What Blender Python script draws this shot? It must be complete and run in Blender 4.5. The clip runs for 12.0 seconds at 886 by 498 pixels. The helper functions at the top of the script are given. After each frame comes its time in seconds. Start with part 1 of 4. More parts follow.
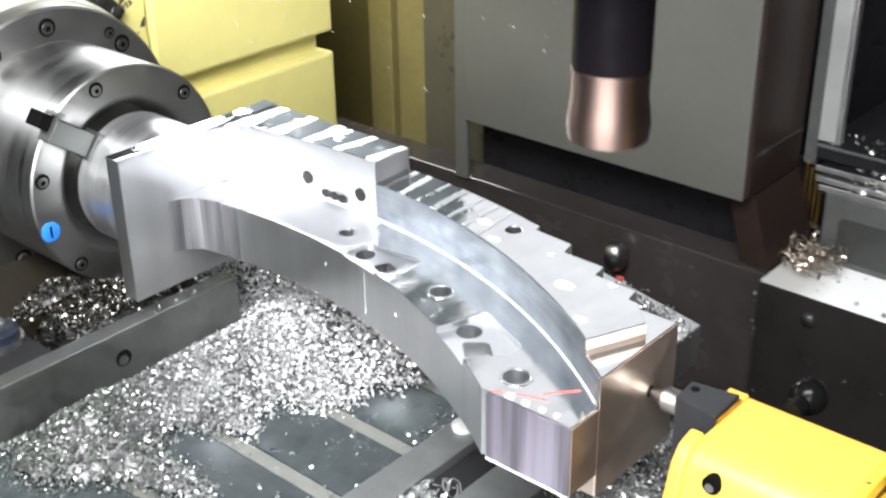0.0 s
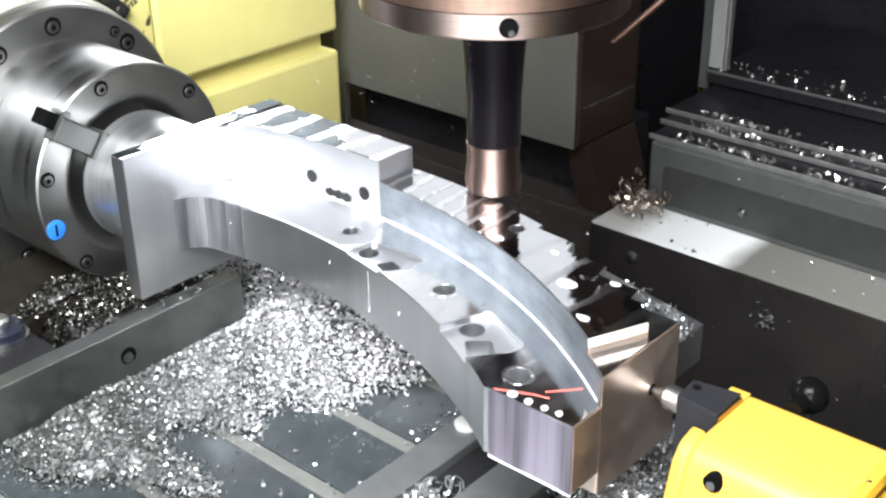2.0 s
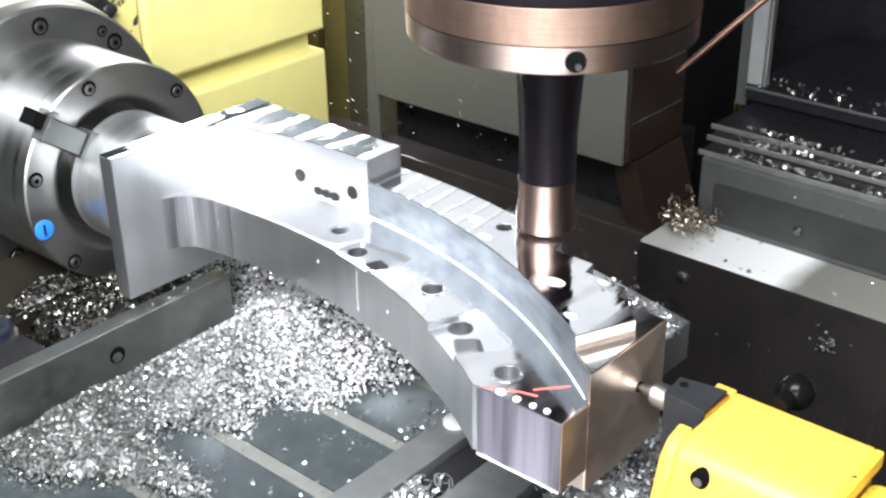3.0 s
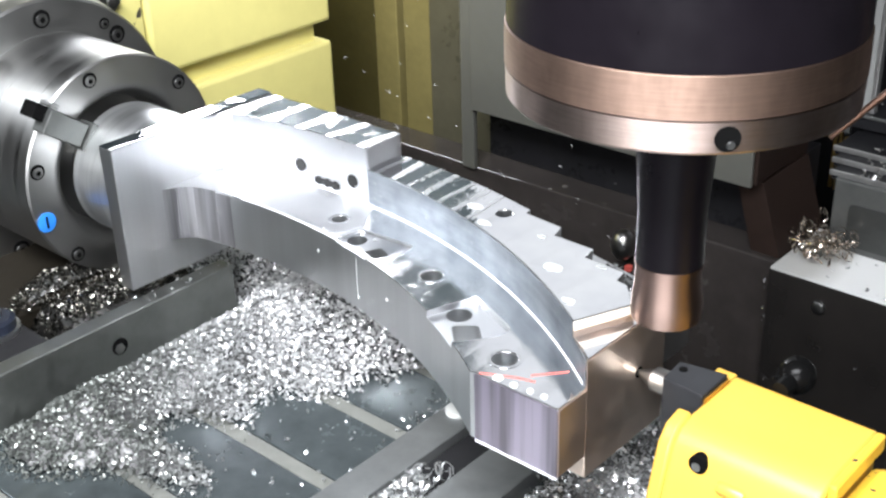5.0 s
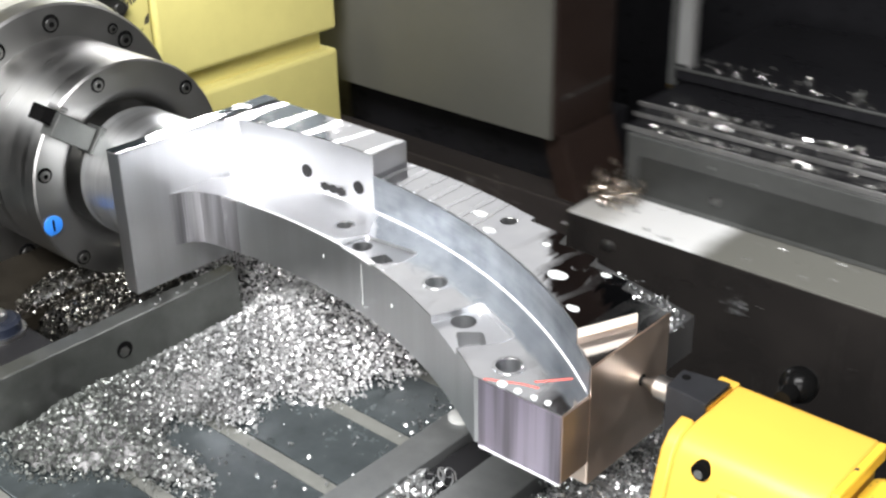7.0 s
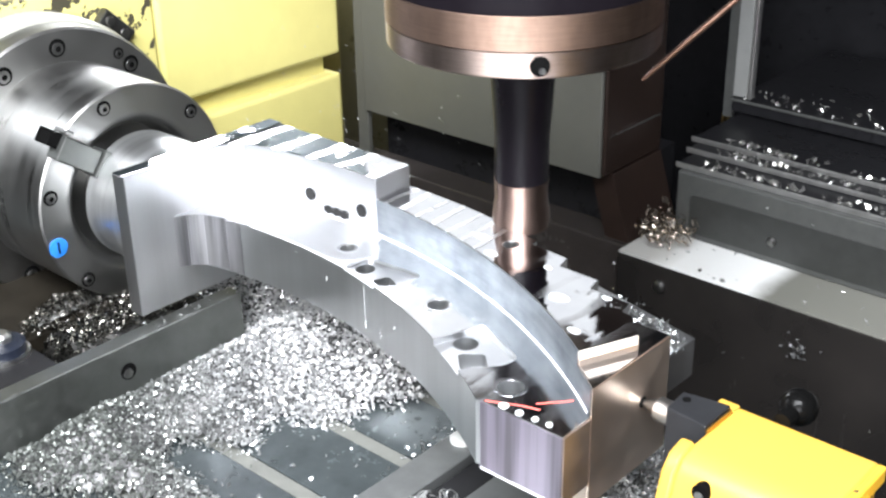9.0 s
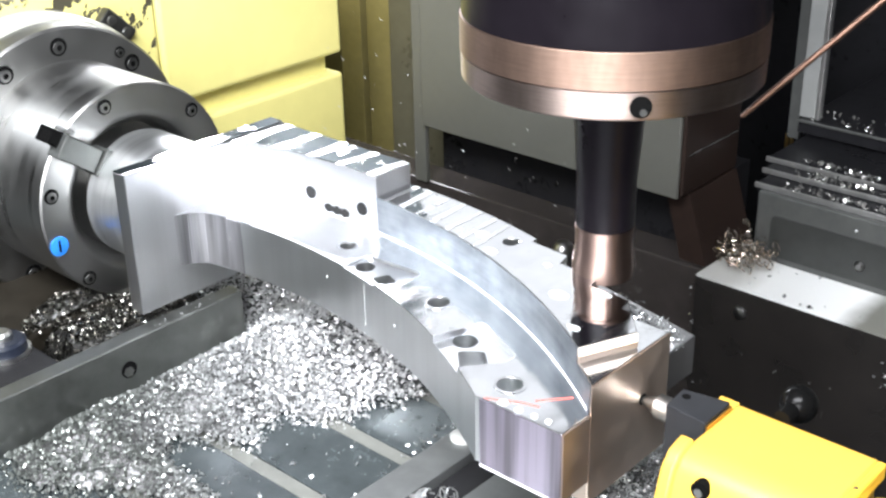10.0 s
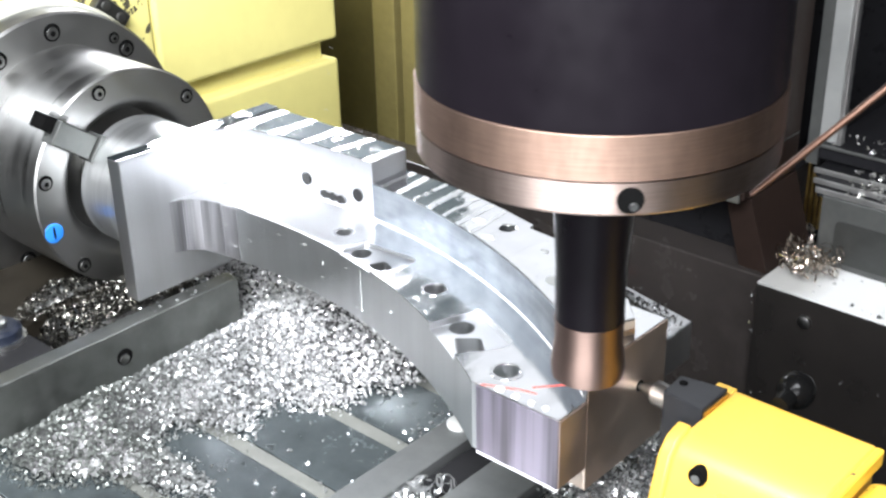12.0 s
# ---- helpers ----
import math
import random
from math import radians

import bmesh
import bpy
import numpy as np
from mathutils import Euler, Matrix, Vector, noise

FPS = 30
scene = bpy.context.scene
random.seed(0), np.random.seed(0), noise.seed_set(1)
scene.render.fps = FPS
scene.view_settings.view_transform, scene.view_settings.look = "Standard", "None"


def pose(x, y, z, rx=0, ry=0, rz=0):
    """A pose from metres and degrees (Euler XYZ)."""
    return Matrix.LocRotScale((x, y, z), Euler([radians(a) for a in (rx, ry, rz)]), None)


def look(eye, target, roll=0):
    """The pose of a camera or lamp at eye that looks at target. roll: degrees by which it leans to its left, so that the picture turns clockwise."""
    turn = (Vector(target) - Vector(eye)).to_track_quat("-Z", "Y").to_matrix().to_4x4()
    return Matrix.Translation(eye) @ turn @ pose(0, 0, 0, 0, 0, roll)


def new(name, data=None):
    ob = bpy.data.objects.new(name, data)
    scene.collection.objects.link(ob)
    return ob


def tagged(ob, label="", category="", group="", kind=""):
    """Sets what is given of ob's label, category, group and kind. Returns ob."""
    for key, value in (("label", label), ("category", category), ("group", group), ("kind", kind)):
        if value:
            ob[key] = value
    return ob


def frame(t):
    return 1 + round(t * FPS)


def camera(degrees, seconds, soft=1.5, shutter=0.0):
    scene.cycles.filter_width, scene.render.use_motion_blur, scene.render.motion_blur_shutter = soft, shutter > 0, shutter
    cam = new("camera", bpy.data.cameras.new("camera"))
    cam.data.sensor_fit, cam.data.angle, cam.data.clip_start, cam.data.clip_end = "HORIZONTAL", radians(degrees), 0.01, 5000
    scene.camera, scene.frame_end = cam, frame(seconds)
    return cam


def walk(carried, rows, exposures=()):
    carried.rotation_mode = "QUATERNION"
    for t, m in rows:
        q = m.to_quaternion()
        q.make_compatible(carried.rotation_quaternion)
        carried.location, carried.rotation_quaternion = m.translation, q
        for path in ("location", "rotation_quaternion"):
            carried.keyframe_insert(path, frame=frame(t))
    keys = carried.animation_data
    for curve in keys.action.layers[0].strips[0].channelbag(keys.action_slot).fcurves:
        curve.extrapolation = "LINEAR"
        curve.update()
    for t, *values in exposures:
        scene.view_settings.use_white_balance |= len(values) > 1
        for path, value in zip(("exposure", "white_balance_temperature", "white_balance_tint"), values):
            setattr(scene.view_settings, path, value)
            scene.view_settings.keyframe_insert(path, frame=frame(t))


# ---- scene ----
cam = camera(40, 12.0, soft=2.4, shutter=0.5)
PATH = [
    (0, pose(0.7400, -0.7360, 0.7150, 63.050, 0.750, 41.050)),
    (0.5, pose(0.7450, -0.7410, 0.7178, 62.878, 0.732, 41.089)),
    (1, pose(0.7419, -0.7363, 0.7172, 62.751, 0.838, 41.364)),
    (1.5, pose(0.7425, -0.7404, 0.7170, 62.916, 0.712, 41.146)),
    (2, pose(0.7439, -0.7383, 0.7168, 63.003, 0.754, 41.299)),
    (2.5, pose(0.7456, -0.7399, 0.7167, 63.046, 0.631, 41.070)),
    (3, pose(0.7462, -0.7419, 0.7200, 62.893, 0.653, 40.689)),
    (3.5, pose(0.7491, -0.7333, 0.7110, 62.924, 1.127, 41.161)),
    (5.5, pose(0.7602, -0.7265, 0.7077, 62.666, 1.646, 41.315)),
    (6, pose(0.7596, -0.7266, 0.7060, 62.644, 1.487, 41.674)),
    (6.5, pose(0.7605, -0.7301, 0.7082, 62.808, 1.249, 41.611)),
    (7, pose(0.7608, -0.7345, 0.7083, 63.223, 1.035, 41.631)),
    (9, pose(0.7663, -0.7414, 0.7120, 64.334, 0.961, 41.757)),
    (9.5, pose(0.7654, -0.7367, 0.7084, 64.359, 1.078, 41.915)),
    (10, pose(0.7701, -0.7390, 0.7083, 64.405, 1.097, 41.940)),
    (10.5, pose(0.7697, -0.7410, 0.7078, 64.696, 0.942, 41.833)),
    (11, pose(0.7708, -0.7381, 0.7074, 64.549, 0.917, 41.715)),
    (11.5, pose(0.7704, -0.7354, 0.7062, 64.229, 1.006, 41.899)),
    (12, pose(0.7672, -0.7363, 0.7060, 63.777, 1.080, 41.743)),
]
walk(cam, PATH, exposures=[(0, 0.18, 6500, 11), (0.4, -0.05, 6620, 11), (0.6, -0.12, 6650, 12), (1.0, -0.10, 6450, 12), (1.5, 0.03, 6380, 11), (3, 0.22, 6350, 11), (3.7, 0.28, 6330, 11), (5.5, 0.02, 6330, 11), (6.2, 0.02, 6380, 11),
    (6.5, 0.10, 6550, 11), (6.8, -0.10, 6600, 11), (7.0, -0.22, 6650, 12), (7.4, -0.15, 6550, 12), (8.0, 0.05, 6400, 11), (9, 0.28, 6350, 11), (10.5, 0.34, 6330, 11), (12, 0.33, 6330, 11)])

# ---- light ----
world = bpy.data.worlds.new("world")
scene.world = world
world.use_nodes = True
world.node_tree.nodes["Background"].inputs[0].default_value = (0.75, 0.82, 0.9, 1)
world.node_tree.nodes["Background"].inputs[1].default_value = 0.10
scene.view_settings.exposure = 0.0


def area(name, m, sx, sy, watts, colour=(1, 1, 1)):
    data = bpy.data.lights.new(name, "AREA")
    data.shape, data.size, data.size_y, data.energy, data.color = "RECTANGLE", sx, sy, watts, colour
    ob = new(name, data)
    ob.matrix_world = m
    return ob


area("guard_lamp", look((-1.12, 0.745, 0.775), (-1.04, 0.03, 0.36)), 0.62, 0.18, 15.0, (0.96, 0.98, 1))
area("enclosure_lamp", look((-1.25, -0.50, 0.86), (-0.1, 0.02, 0.25)), 0.5, 0.35, 4.8, (0.94, 0.97, 1))
area("ceiling_lamp", look((0.55, -0.85, 1.50), (0.0, 0.1, 0)), 1.2, 0.6, 104, (0.96, 0.975, 0.99))
# Unseen fill light added from the front to reach under the arm.
area("front_fill", look((1.0, -1.75, 0.80), (-0.1, 0, 0.05)), 1.4, 0.9, 57, (0.97, 0.97, 0.98))


# ---- materials ----
def nodes(name, rough=0.5, metal=0.0, colour=(0.5, 0.5, 0.5)):
    m = bpy.data.materials.new(name)
    m.use_nodes = True
    nt = m.node_tree
    b = nt.nodes["Principled BSDF"]
    b.inputs["Base Color"].default_value = (*colour, 1)
    b.inputs["Roughness"].default_value = rough
    b.inputs["Metallic"].default_value = metal
    return m, nt, b


def link(nt, a, ao, b, bi):
    nt.links.new(a.outputs[ao], b.inputs[bi])


def coords(nt, scale=(1, 1, 1), turn=(0, 0, 0)):
    c = nt.nodes.new("ShaderNodeTexCoord")
    mp = nt.nodes.new("ShaderNodeMapping")
    mp.inputs["Scale"].default_value = scale
    mp.inputs["Rotation"].default_value = [radians(a) for a in turn]
    link(nt, c, "Object", mp, "Vector")
    return mp


def noise_tex(nt, vec, scale, detail=4, rough=0.55):
    n = nt.nodes.new("ShaderNodeTexNoise")
    n.inputs["Scale"].default_value, n.inputs["Detail"].default_value, n.inputs["Roughness"].default_value = scale, detail, rough
    link(nt, vec, "Vector", n, "Vector")
    return n


def ramp(nt, src, out, stops):
    r = nt.nodes.new("ShaderNodeValToRGB")
    link(nt, src, out, r, "Fac")
    e = r.color_ramp.elements
    while len(e) < len(stops):
        e.new(0.5)
    for el, (p, c) in zip(e, stops):
        el.position = p
        el.color = (*c, 1) if isinstance(c, tuple) else (c, c, c, 1)
    return r


def bump(nt, b, src, out, strength, dist):
    n = nt.nodes.new("ShaderNodeBump")
    n.inputs["Strength"].default_value, n.inputs["Distance"].default_value = strength, dist
    link(nt, src, out, n, "Height")
    link(nt, n, "Normal", b, "Normal")
    return n


def plain(name, colour, rough, metal=0.0, vary=0.25, grain=60, dents=0.0006):
    """A surface with a mottled colour and roughness at two scales and a faint relief."""
    m, nt, b = nodes(name, rough, metal, colour)
    mp = coords(nt)
    big, fine = noise_tex(nt, mp, 9, 5), noise_tex(nt, mp, grain, 6, 0.65)
    mix = nt.nodes.new("ShaderNodeMath")
    mix.operation = "ADD"
    link(nt, big, "Fac", mix, 0)
    link(nt, fine, "Fac", mix, 1)
    half = nt.nodes.new("ShaderNodeMath")
    half.operation = "MULTIPLY"
    half.inputs[1].default_value = 0.5
    link(nt, mix, 0, half, 0)
    lo, hi = tuple(c * (1 - vary) for c in colour), tuple(min(1, c * (1 + vary)) for c in colour)
    link(nt, ramp(nt, half, 0, [(0.3, lo), (0.7, hi)]), "Color", b, "Base Color")
    link(nt, ramp(nt, half, 0, [(0.3, max(0.02, rough * 0.75)), (0.7, min(1, rough * 1.3))]), "Color", b, "Roughness")
    if dents:
        bump(nt, b, fine, "Fac", 0.25, dents)
    return m


ALU = plain("milled_aluminium", (0.80, 0.81, 0.83), 0.22, 1.0, 0.05, 25, 0.0002)
STEEL = plain("turned_steel", (0.42, 0.42, 0.41), 0.32, 1.0, 0.15, 40, 0.0002)
DARK_STEEL = plain("dark_steel", (0.16, 0.16, 0.155), 0.35, 1.0, 0.25)
BAR_STEEL = plain("ground_bar_steel", (0.25, 0.26, 0.25), 0.45, 1.0, 0.2)
TABLE = plain("oily_cast_iron", (0.088, 0.104, 0.108), 0.24, 0.6, 0.45, 50)
SLOT = plain("worn_slot_strip", (0.235, 0.24, 0.22), 0.4, 0.5, 0.2)
PALE_YELLOW = plain("pale_yellow_enamel", (0.62, 0.56, 0.205), 0.35, 0.0, 0.06, 30, 0.0002)
GREY = plain("grey_enamel", (0.086, 0.086, 0.076), 0.4, 0.0, 0.1)
BLACK = plain("black_enamel", (0.012, 0.012, 0.0135), 0.3, 0.0, 0.3)
DARK = plain("dark_grey_enamel", (0.055, 0.055, 0.052), 0.25, 0.0, 0.2)
BROWN = plain("brown_black_enamel", (0.022, 0.0145, 0.012), 0.35, 0.0, 0.25)
SPINDLE = plain("black_spindle_paint", (0.005, 0.004, 0.0055), 0.32, 0.0, 0.2)
CUTTER = plain("copper_coated_cutter", (0.24, 0.17, 0.145), 0.32, 0.9, 0.08, 60, 0)
CHIP = plain("aluminium_chip", (0.50, 0.51, 0.51), 0.27, 0.85, 0.25, 200, 0)
OILY_CURL = plain("oily_curl", (0.58, 0.58, 0.56), 0.25, 0.9, 0.4, 200, 0)
DULL_CHIP = plain("dull_brown_chip", (0.15, 0.145, 0.13), 0.25, 1.0, 0.4, 200, 0)
RUSTY_CHIP = plain("straw_coloured_chip", (0.62, 0.55, 0.48), 0.22, 1.0, 0.3, 200, 0)
BLUE = plain("blue_plastic", (0.02, 0.16, 0.55), 0.4, 0.0, 0.1)
RED = plain("red_marker", (0.55, 0.10, 0.08), 0.5)
# Discs in this black stand in for the shade inside holes.
HOLE = plain("hole_shade_black", (0.004, 0.004, 0.004), 0.95)
OLIVE = plain("olive_sheet_metal", (0.26, 0.22, 0.085), 0.35, 0.3, 0.2)
BRASS = plain("dull_brass", (0.45, 0.30, 0.10), 0.4, 1.0)
SCREW = plain("dark_screw_steel", (0.24, 0.24, 0.235), 0.35, 1.0)
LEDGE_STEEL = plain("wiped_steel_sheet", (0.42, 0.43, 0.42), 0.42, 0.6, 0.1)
FOAM = plain("coolant_foam", (0.48, 0.50, 0.49), 0.35, 0.0, 0.05)


def wet_cut(name, r0, r1, r2, ridge, rough_ridge, narrow=0.72):
    """Milled aluminium under a coolant film: stepped cutter passes across x, patches where the film has drawn back."""
    m, nt, b = nodes(name, 0.12, 1.0, (0.83, 0.84, 0.86))
    mp = coords(nt, (1, 1, 1), (0, 0, 4))
    warp = noise_tex(nt, mp, 14, 3)
    wave = nt.nodes.new("ShaderNodeTexWave")
    wave.wave_type, wave.bands_direction, wave.wave_profile = "BANDS", "X", "SIN"
    wave.inputs["Scale"].default_value, wave.inputs["Distortion"].default_value = 7.0, 1.2
    wave.inputs["Detail"].default_value, wave.inputs["Detail Scale"].default_value = 2, 3
    link(nt, mp, "Vector", wave, "Vector")
    patch = noise_tex(nt, mp, 30, 5, 0.6)
    edge = ramp(nt, patch, "Fac", [(0.60, 0.0), (0.63, 0.3)])
    film = ramp(nt, patch, "Fac", [(0.42, r0), (0.58, r1), (0.63, r2)])
    scuff = nt.nodes.new("ShaderNodeMix")
    scuff.data_type = "FLOAT"
    link(nt, ramp(nt, wave, "Fac", [(narrow, 0.0), (narrow + 0.08, 1.0)]), "Color", scuff, 0)
    link(nt, film, "Color", scuff, 2)
    scuff.inputs[3].default_value = rough_ridge
    link(nt, scuff, 0, b, "Roughness")
    link(nt, ramp(nt, warp, "Fac", [(0.3, (0.74, 0.75, 0.78)), (0.7, (0.86, 0.87, 0.88))]), "Color", b, "Base Color")
    add = nt.nodes.new("ShaderNodeMath")
    add.operation = "MULTIPLY_ADD"
    link(nt, ramp(nt, wave, "Fac", [(0.45, 0.0), (1.0, 1.0)]), "Color", add, 0)
    add.inputs[1].default_value = ridge
    link(nt, edge, "Color", add, 2)
    fine = noise_tex(nt, mp, 160, 3)
    n1 = nt.nodes.new("ShaderNodeBump")
    n1.inputs["Strength"].default_value, n1.inputs["Distance"].default_value = 1.0, 0.00022
    link(nt, add, 0, n1, "Height")
    n2 = nt.nodes.new("ShaderNodeBump")
    n2.inputs["Strength"].default_value, n2.inputs["Distance"].default_value = 0.08, 0.0004
    link(nt, fine, "Fac", n2, "Height")
    link(nt, n1, "Normal", n2, "Normal")
    link(nt, n2, "Normal", b, "Normal")
    return m


def side_cut(name, tint, low=0.92, wide=60, span=(0.3, 0.7)):
    """Side milled metal with upright cutter marks."""
    m, nt, b = nodes(name, 0.26, 1.0, tint)
    mp = coords(nt, (1, 1, 0.04))
    st = noise_tex(nt, mp, wide, 4, 0.7)
    fine = noise_tex(nt, coords(nt, (1, 1, 0.02)), 400, 2)
    link(nt, ramp(nt, st, "Fac", [(span[0], tuple(c * low for c in tint)), (span[1], tint)]), "Color", b, "Base Color")
    link(nt, ramp(nt, st, "Fac", [(0.3, 0.30), (0.7, 0.36)]), "Color", b, "Roughness")
    bump(nt, b, fine, "Fac", 0.06, 0.0002)
    return m


def chipped(name, colour, under, level, scale=28):
    """Enamel with flakes broken out of it down to the dark primer."""
    m, nt, b = nodes(name, 0.35, 0.0, colour)
    mp = coords(nt)
    n = noise_tex(nt, mp, scale, 5, 0.6)
    soft = noise_tex(nt, mp, 8, 3)
    base = ramp(nt, soft, "Fac", [(0.3, tuple(c * 0.93 for c in colour)), (0.7, colour)])
    mask = ramp(nt, n, "Fac", [(level, 0.0), (level + 0.015, 1.0)])
    mix = nt.nodes.new("ShaderNodeMix")
    mix.data_type = "RGBA"
    link(nt, mask, "Color", mix, 0)
    link(nt, base, "Color", mix, 6)
    mix.inputs[7].default_value = (*under, 1)
    link(nt, mix, 2, b, "Base Color")
    inv = ramp(nt, n, "Fac", [(level, 1.0), (level + 0.015, 0.0)])
    bump(nt, b, inv, "Color", 0.5, 0.0006)
    return m


WET = wet_cut("wet_milled_faces", 0.03, 0.05, 0.10, 0.4, 0.30, 0.80)
MIRROR = wet_cut("flooded_milled_ledge", 0.03, 0.05, 0.10, 0.55, 0.17, 0.84)
FLOOR = wet_cut("wet_pocket_floor", 0.11, 0.15, 0.21, 0.6, 0.18)
# Serves burred edges, and highlights painted white on the fillet and end edge.
BURR_GLINT = plain("burr_and_glint", (0.84, 0.85, 0.86), 0.5, 0.35, 0.06, 60, 0.0003)
# Peach tone: the coppery light on the end step, put into colour.
PEACH = plain("peach_lit_aluminium", (0.85, 0.76, 0.66), 0.6, 0.5, 0.08, 40, 0.0003)
SATIN = plain("satin_cut_aluminium", (0.80, 0.81, 0.83), 0.36, 1.0, 0.05, 25, 0.0002)
SIDE = side_cut("side_milled_aluminium", (0.66, 0.67, 0.68), 0.80, 12)
WALL_CUT, cnt, cb = nodes("satin_wall_cut", 0.42, 1.0)
cst = noise_tex(cnt, coords(cnt, (0.10, 0.10, 1)), 130, 4, 0.7)
cbl = noise_tex(cnt, coords(cnt), 24, 4)
csum = cnt.nodes.new("ShaderNodeMath")
csum.operation = "MULTIPLY_ADD"
link(cnt, cst, "Fac", csum, 0)
csum.inputs[1].default_value = 0.5
link(cnt, cbl, "Fac", csum, 2)
link(cnt, ramp(cnt, csum, 0, [(0.5, (0.21, 0.235, 0.26)), (0.95, (0.40, 0.43, 0.46))]), "Color", cb, "Base Color")
# Contrasting bands paint the mounting plate's reflection onto the arm root.
ROOT = side_cut("reflection_bands", (0.88, 0.86, 0.90), 0.16, 30)
# The lavender that this face reflects is put into its tint.
LILAC = side_cut("lilac_reflection_end", (0.92, 0.83, 0.99), 0.34, 20, (0.38, 0.58))
PEELED = chipped("peeling_pale_yellow", (0.62, 0.56, 0.205), (0.05, 0.045, 0.03), 0.55)
YELLOW = chipped("yellow_enamel", (0.54, 0.325, 0.05), (0.10, 0.07, 0.03), 0.735, 55)
WORN_YELLOW = chipped("worn_yellow", (0.62, 0.39, 0.04), (0.04, 0.035, 0.03), 0.60, 40)
# Emissive panel out of view, added so the wet metal reflects white.
GLOW, gnt, gb = nodes("added_glow", 0.6, 0.0, (0.04, 0.04, 0.04))
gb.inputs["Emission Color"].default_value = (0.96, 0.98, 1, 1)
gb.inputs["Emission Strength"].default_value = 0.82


# ---- building helpers ----
def empty(name, label, category, group="", kind=""):
    return tagged(new(name), label, category, group, kind)


def part(name, bm, material, parent, label="", bevel=0.0, smooth=False, seg=2):
    me = bpy.data.meshes.new(name)
    bmesh.ops.recalc_face_normals(bm, faces=bm.faces)
    bm.to_mesh(me)
    bm.free()
    for m in (material if isinstance(material, (list, tuple)) else (material,)):
        me.materials.append(m)
    if isinstance(material, (list, tuple)) and len(material) == 2:
        for p in me.polygons:
            p.material_index = int(p.normal.z > 0.9)
    ob = new(name, me)
    ob.parent = parent
    if label:
        ob["label"] = label
    if bevel:
        mod = ob.modifiers.new("bevel", "BEVEL")
        mod.width, mod.segments, mod.limit_method, mod.angle_limit = bevel, seg, "ANGLE", radians(35)
    if smooth:
        for p in me.polygons:
            p.use_smooth = True
        me.set_sharp_from_angle(angle=radians(35))
    return ob


def box(x0, x1, y0, y1, z0, z1, bm=None):
    bm = bm or bmesh.new()
    vs = [bm.verts.new(p) for p in ((x0, y0, z0), (x1, y0, z0), (x1, y1, z0), (x0, y1, z0), (x0, y0, z1), (x1, y0, z1), (x1, y1, z1), (x0, y1, z1))]
    for f in ((0, 3, 2, 1), (4, 5, 6, 7), (0, 1, 5, 4), (1, 2, 6, 5), (2, 3, 7, 6), (3, 0, 4, 7)):
        bm.faces.new([vs[i] for i in f])
    return bm


def slab(outline, z0, z1, holes=(), floor=True, bm=None):
    """A plate with upright sides from a plan outline, with holes through it."""
    bm = bm or bmesh.new()
    rings = []
    for z in (z0, z1):
        loops, edges = [], []
        for lp in (outline, *holes):
            vs = [bm.verts.new((x, y, z)) for x, y in lp]
            loops.append(vs)
            edges += [bm.edges.new((vs[i - 1], vs[i])) for i in range(len(vs))]
        if z == z1 or floor:
            bmesh.ops.triangle_fill(bm, edges=edges, use_beauty=True)
        rings.append(loops)
    for a, b in zip(*rings):
        for i in range(len(a)):
            bm.faces.new((a[i - 1], a[i], b[i], b[i - 1]))
    return bm


def circle(cx, cy, r, n=28):
    return [(cx + r * math.cos(i * math.tau / n), cy + r * math.sin(i * math.tau / n)) for i in range(n)]


def lathe(profile, axis="z", n=64, at=(0, 0, 0), bm=None):
    """A turned body: (distance along the axis, radius) pairs about the axis."""
    bm = bm or bmesh.new()
    rows = []
    for h, r in profile:
        row = []
        for i in range(n):
            a = i * math.tau / n
            u, v = r * math.cos(a), r * math.sin(a)
            p = (u, v, h) if axis == "z" else (h, u, v) if axis == "x" else (u, h, v)
            row.append(bm.verts.new([p[k] + at[k] for k in range(3)]))
        rows.append(row)
    for a, b in zip(rows, rows[1:]):
        for i in range(n):
            bm.faces.new((a[i - 1], a[i], b[i], b[i - 1]))
    for row in (rows[0], rows[-1]):
        bm.faces.new(row)
    return bm


def arc(cx, cy, r, x0, x1, n=40):
    return [(x, cy + math.sqrt(r * r - (x - cx) ** 2)) for x in (x0 + (x1 - x0) * i / n for i in range(n + 1))]


def socket_bolt(parent, p, axis, r, name="bolt", normal=1):
    """A socket head screw on a black disc that stands in for a shaded counterbore; axis is the way that it faces."""
    k = "xyz".index(axis)
    s = normal
    part("counterbore", lathe([(0, r * 1.3), (0.0008 * s, r * 1.3)], axis, 24, p), HOLE, parent)
    q = list(p)
    q["xyz".index("z")] -= r * 0.14
    head = part(name, lathe([(0.0009 * s, r * 0.92), (0.0022 * s, r * 0.85), (0.0024 * s, r * 0.5)], axis, 20, q), SCREW, parent, smooth=True)
    part("hex_socket", lathe([(0.0025 * s, r * 0.46), (0.0026 * s, r * 0.46)], axis, 6, q), HOLE, head)
    return head


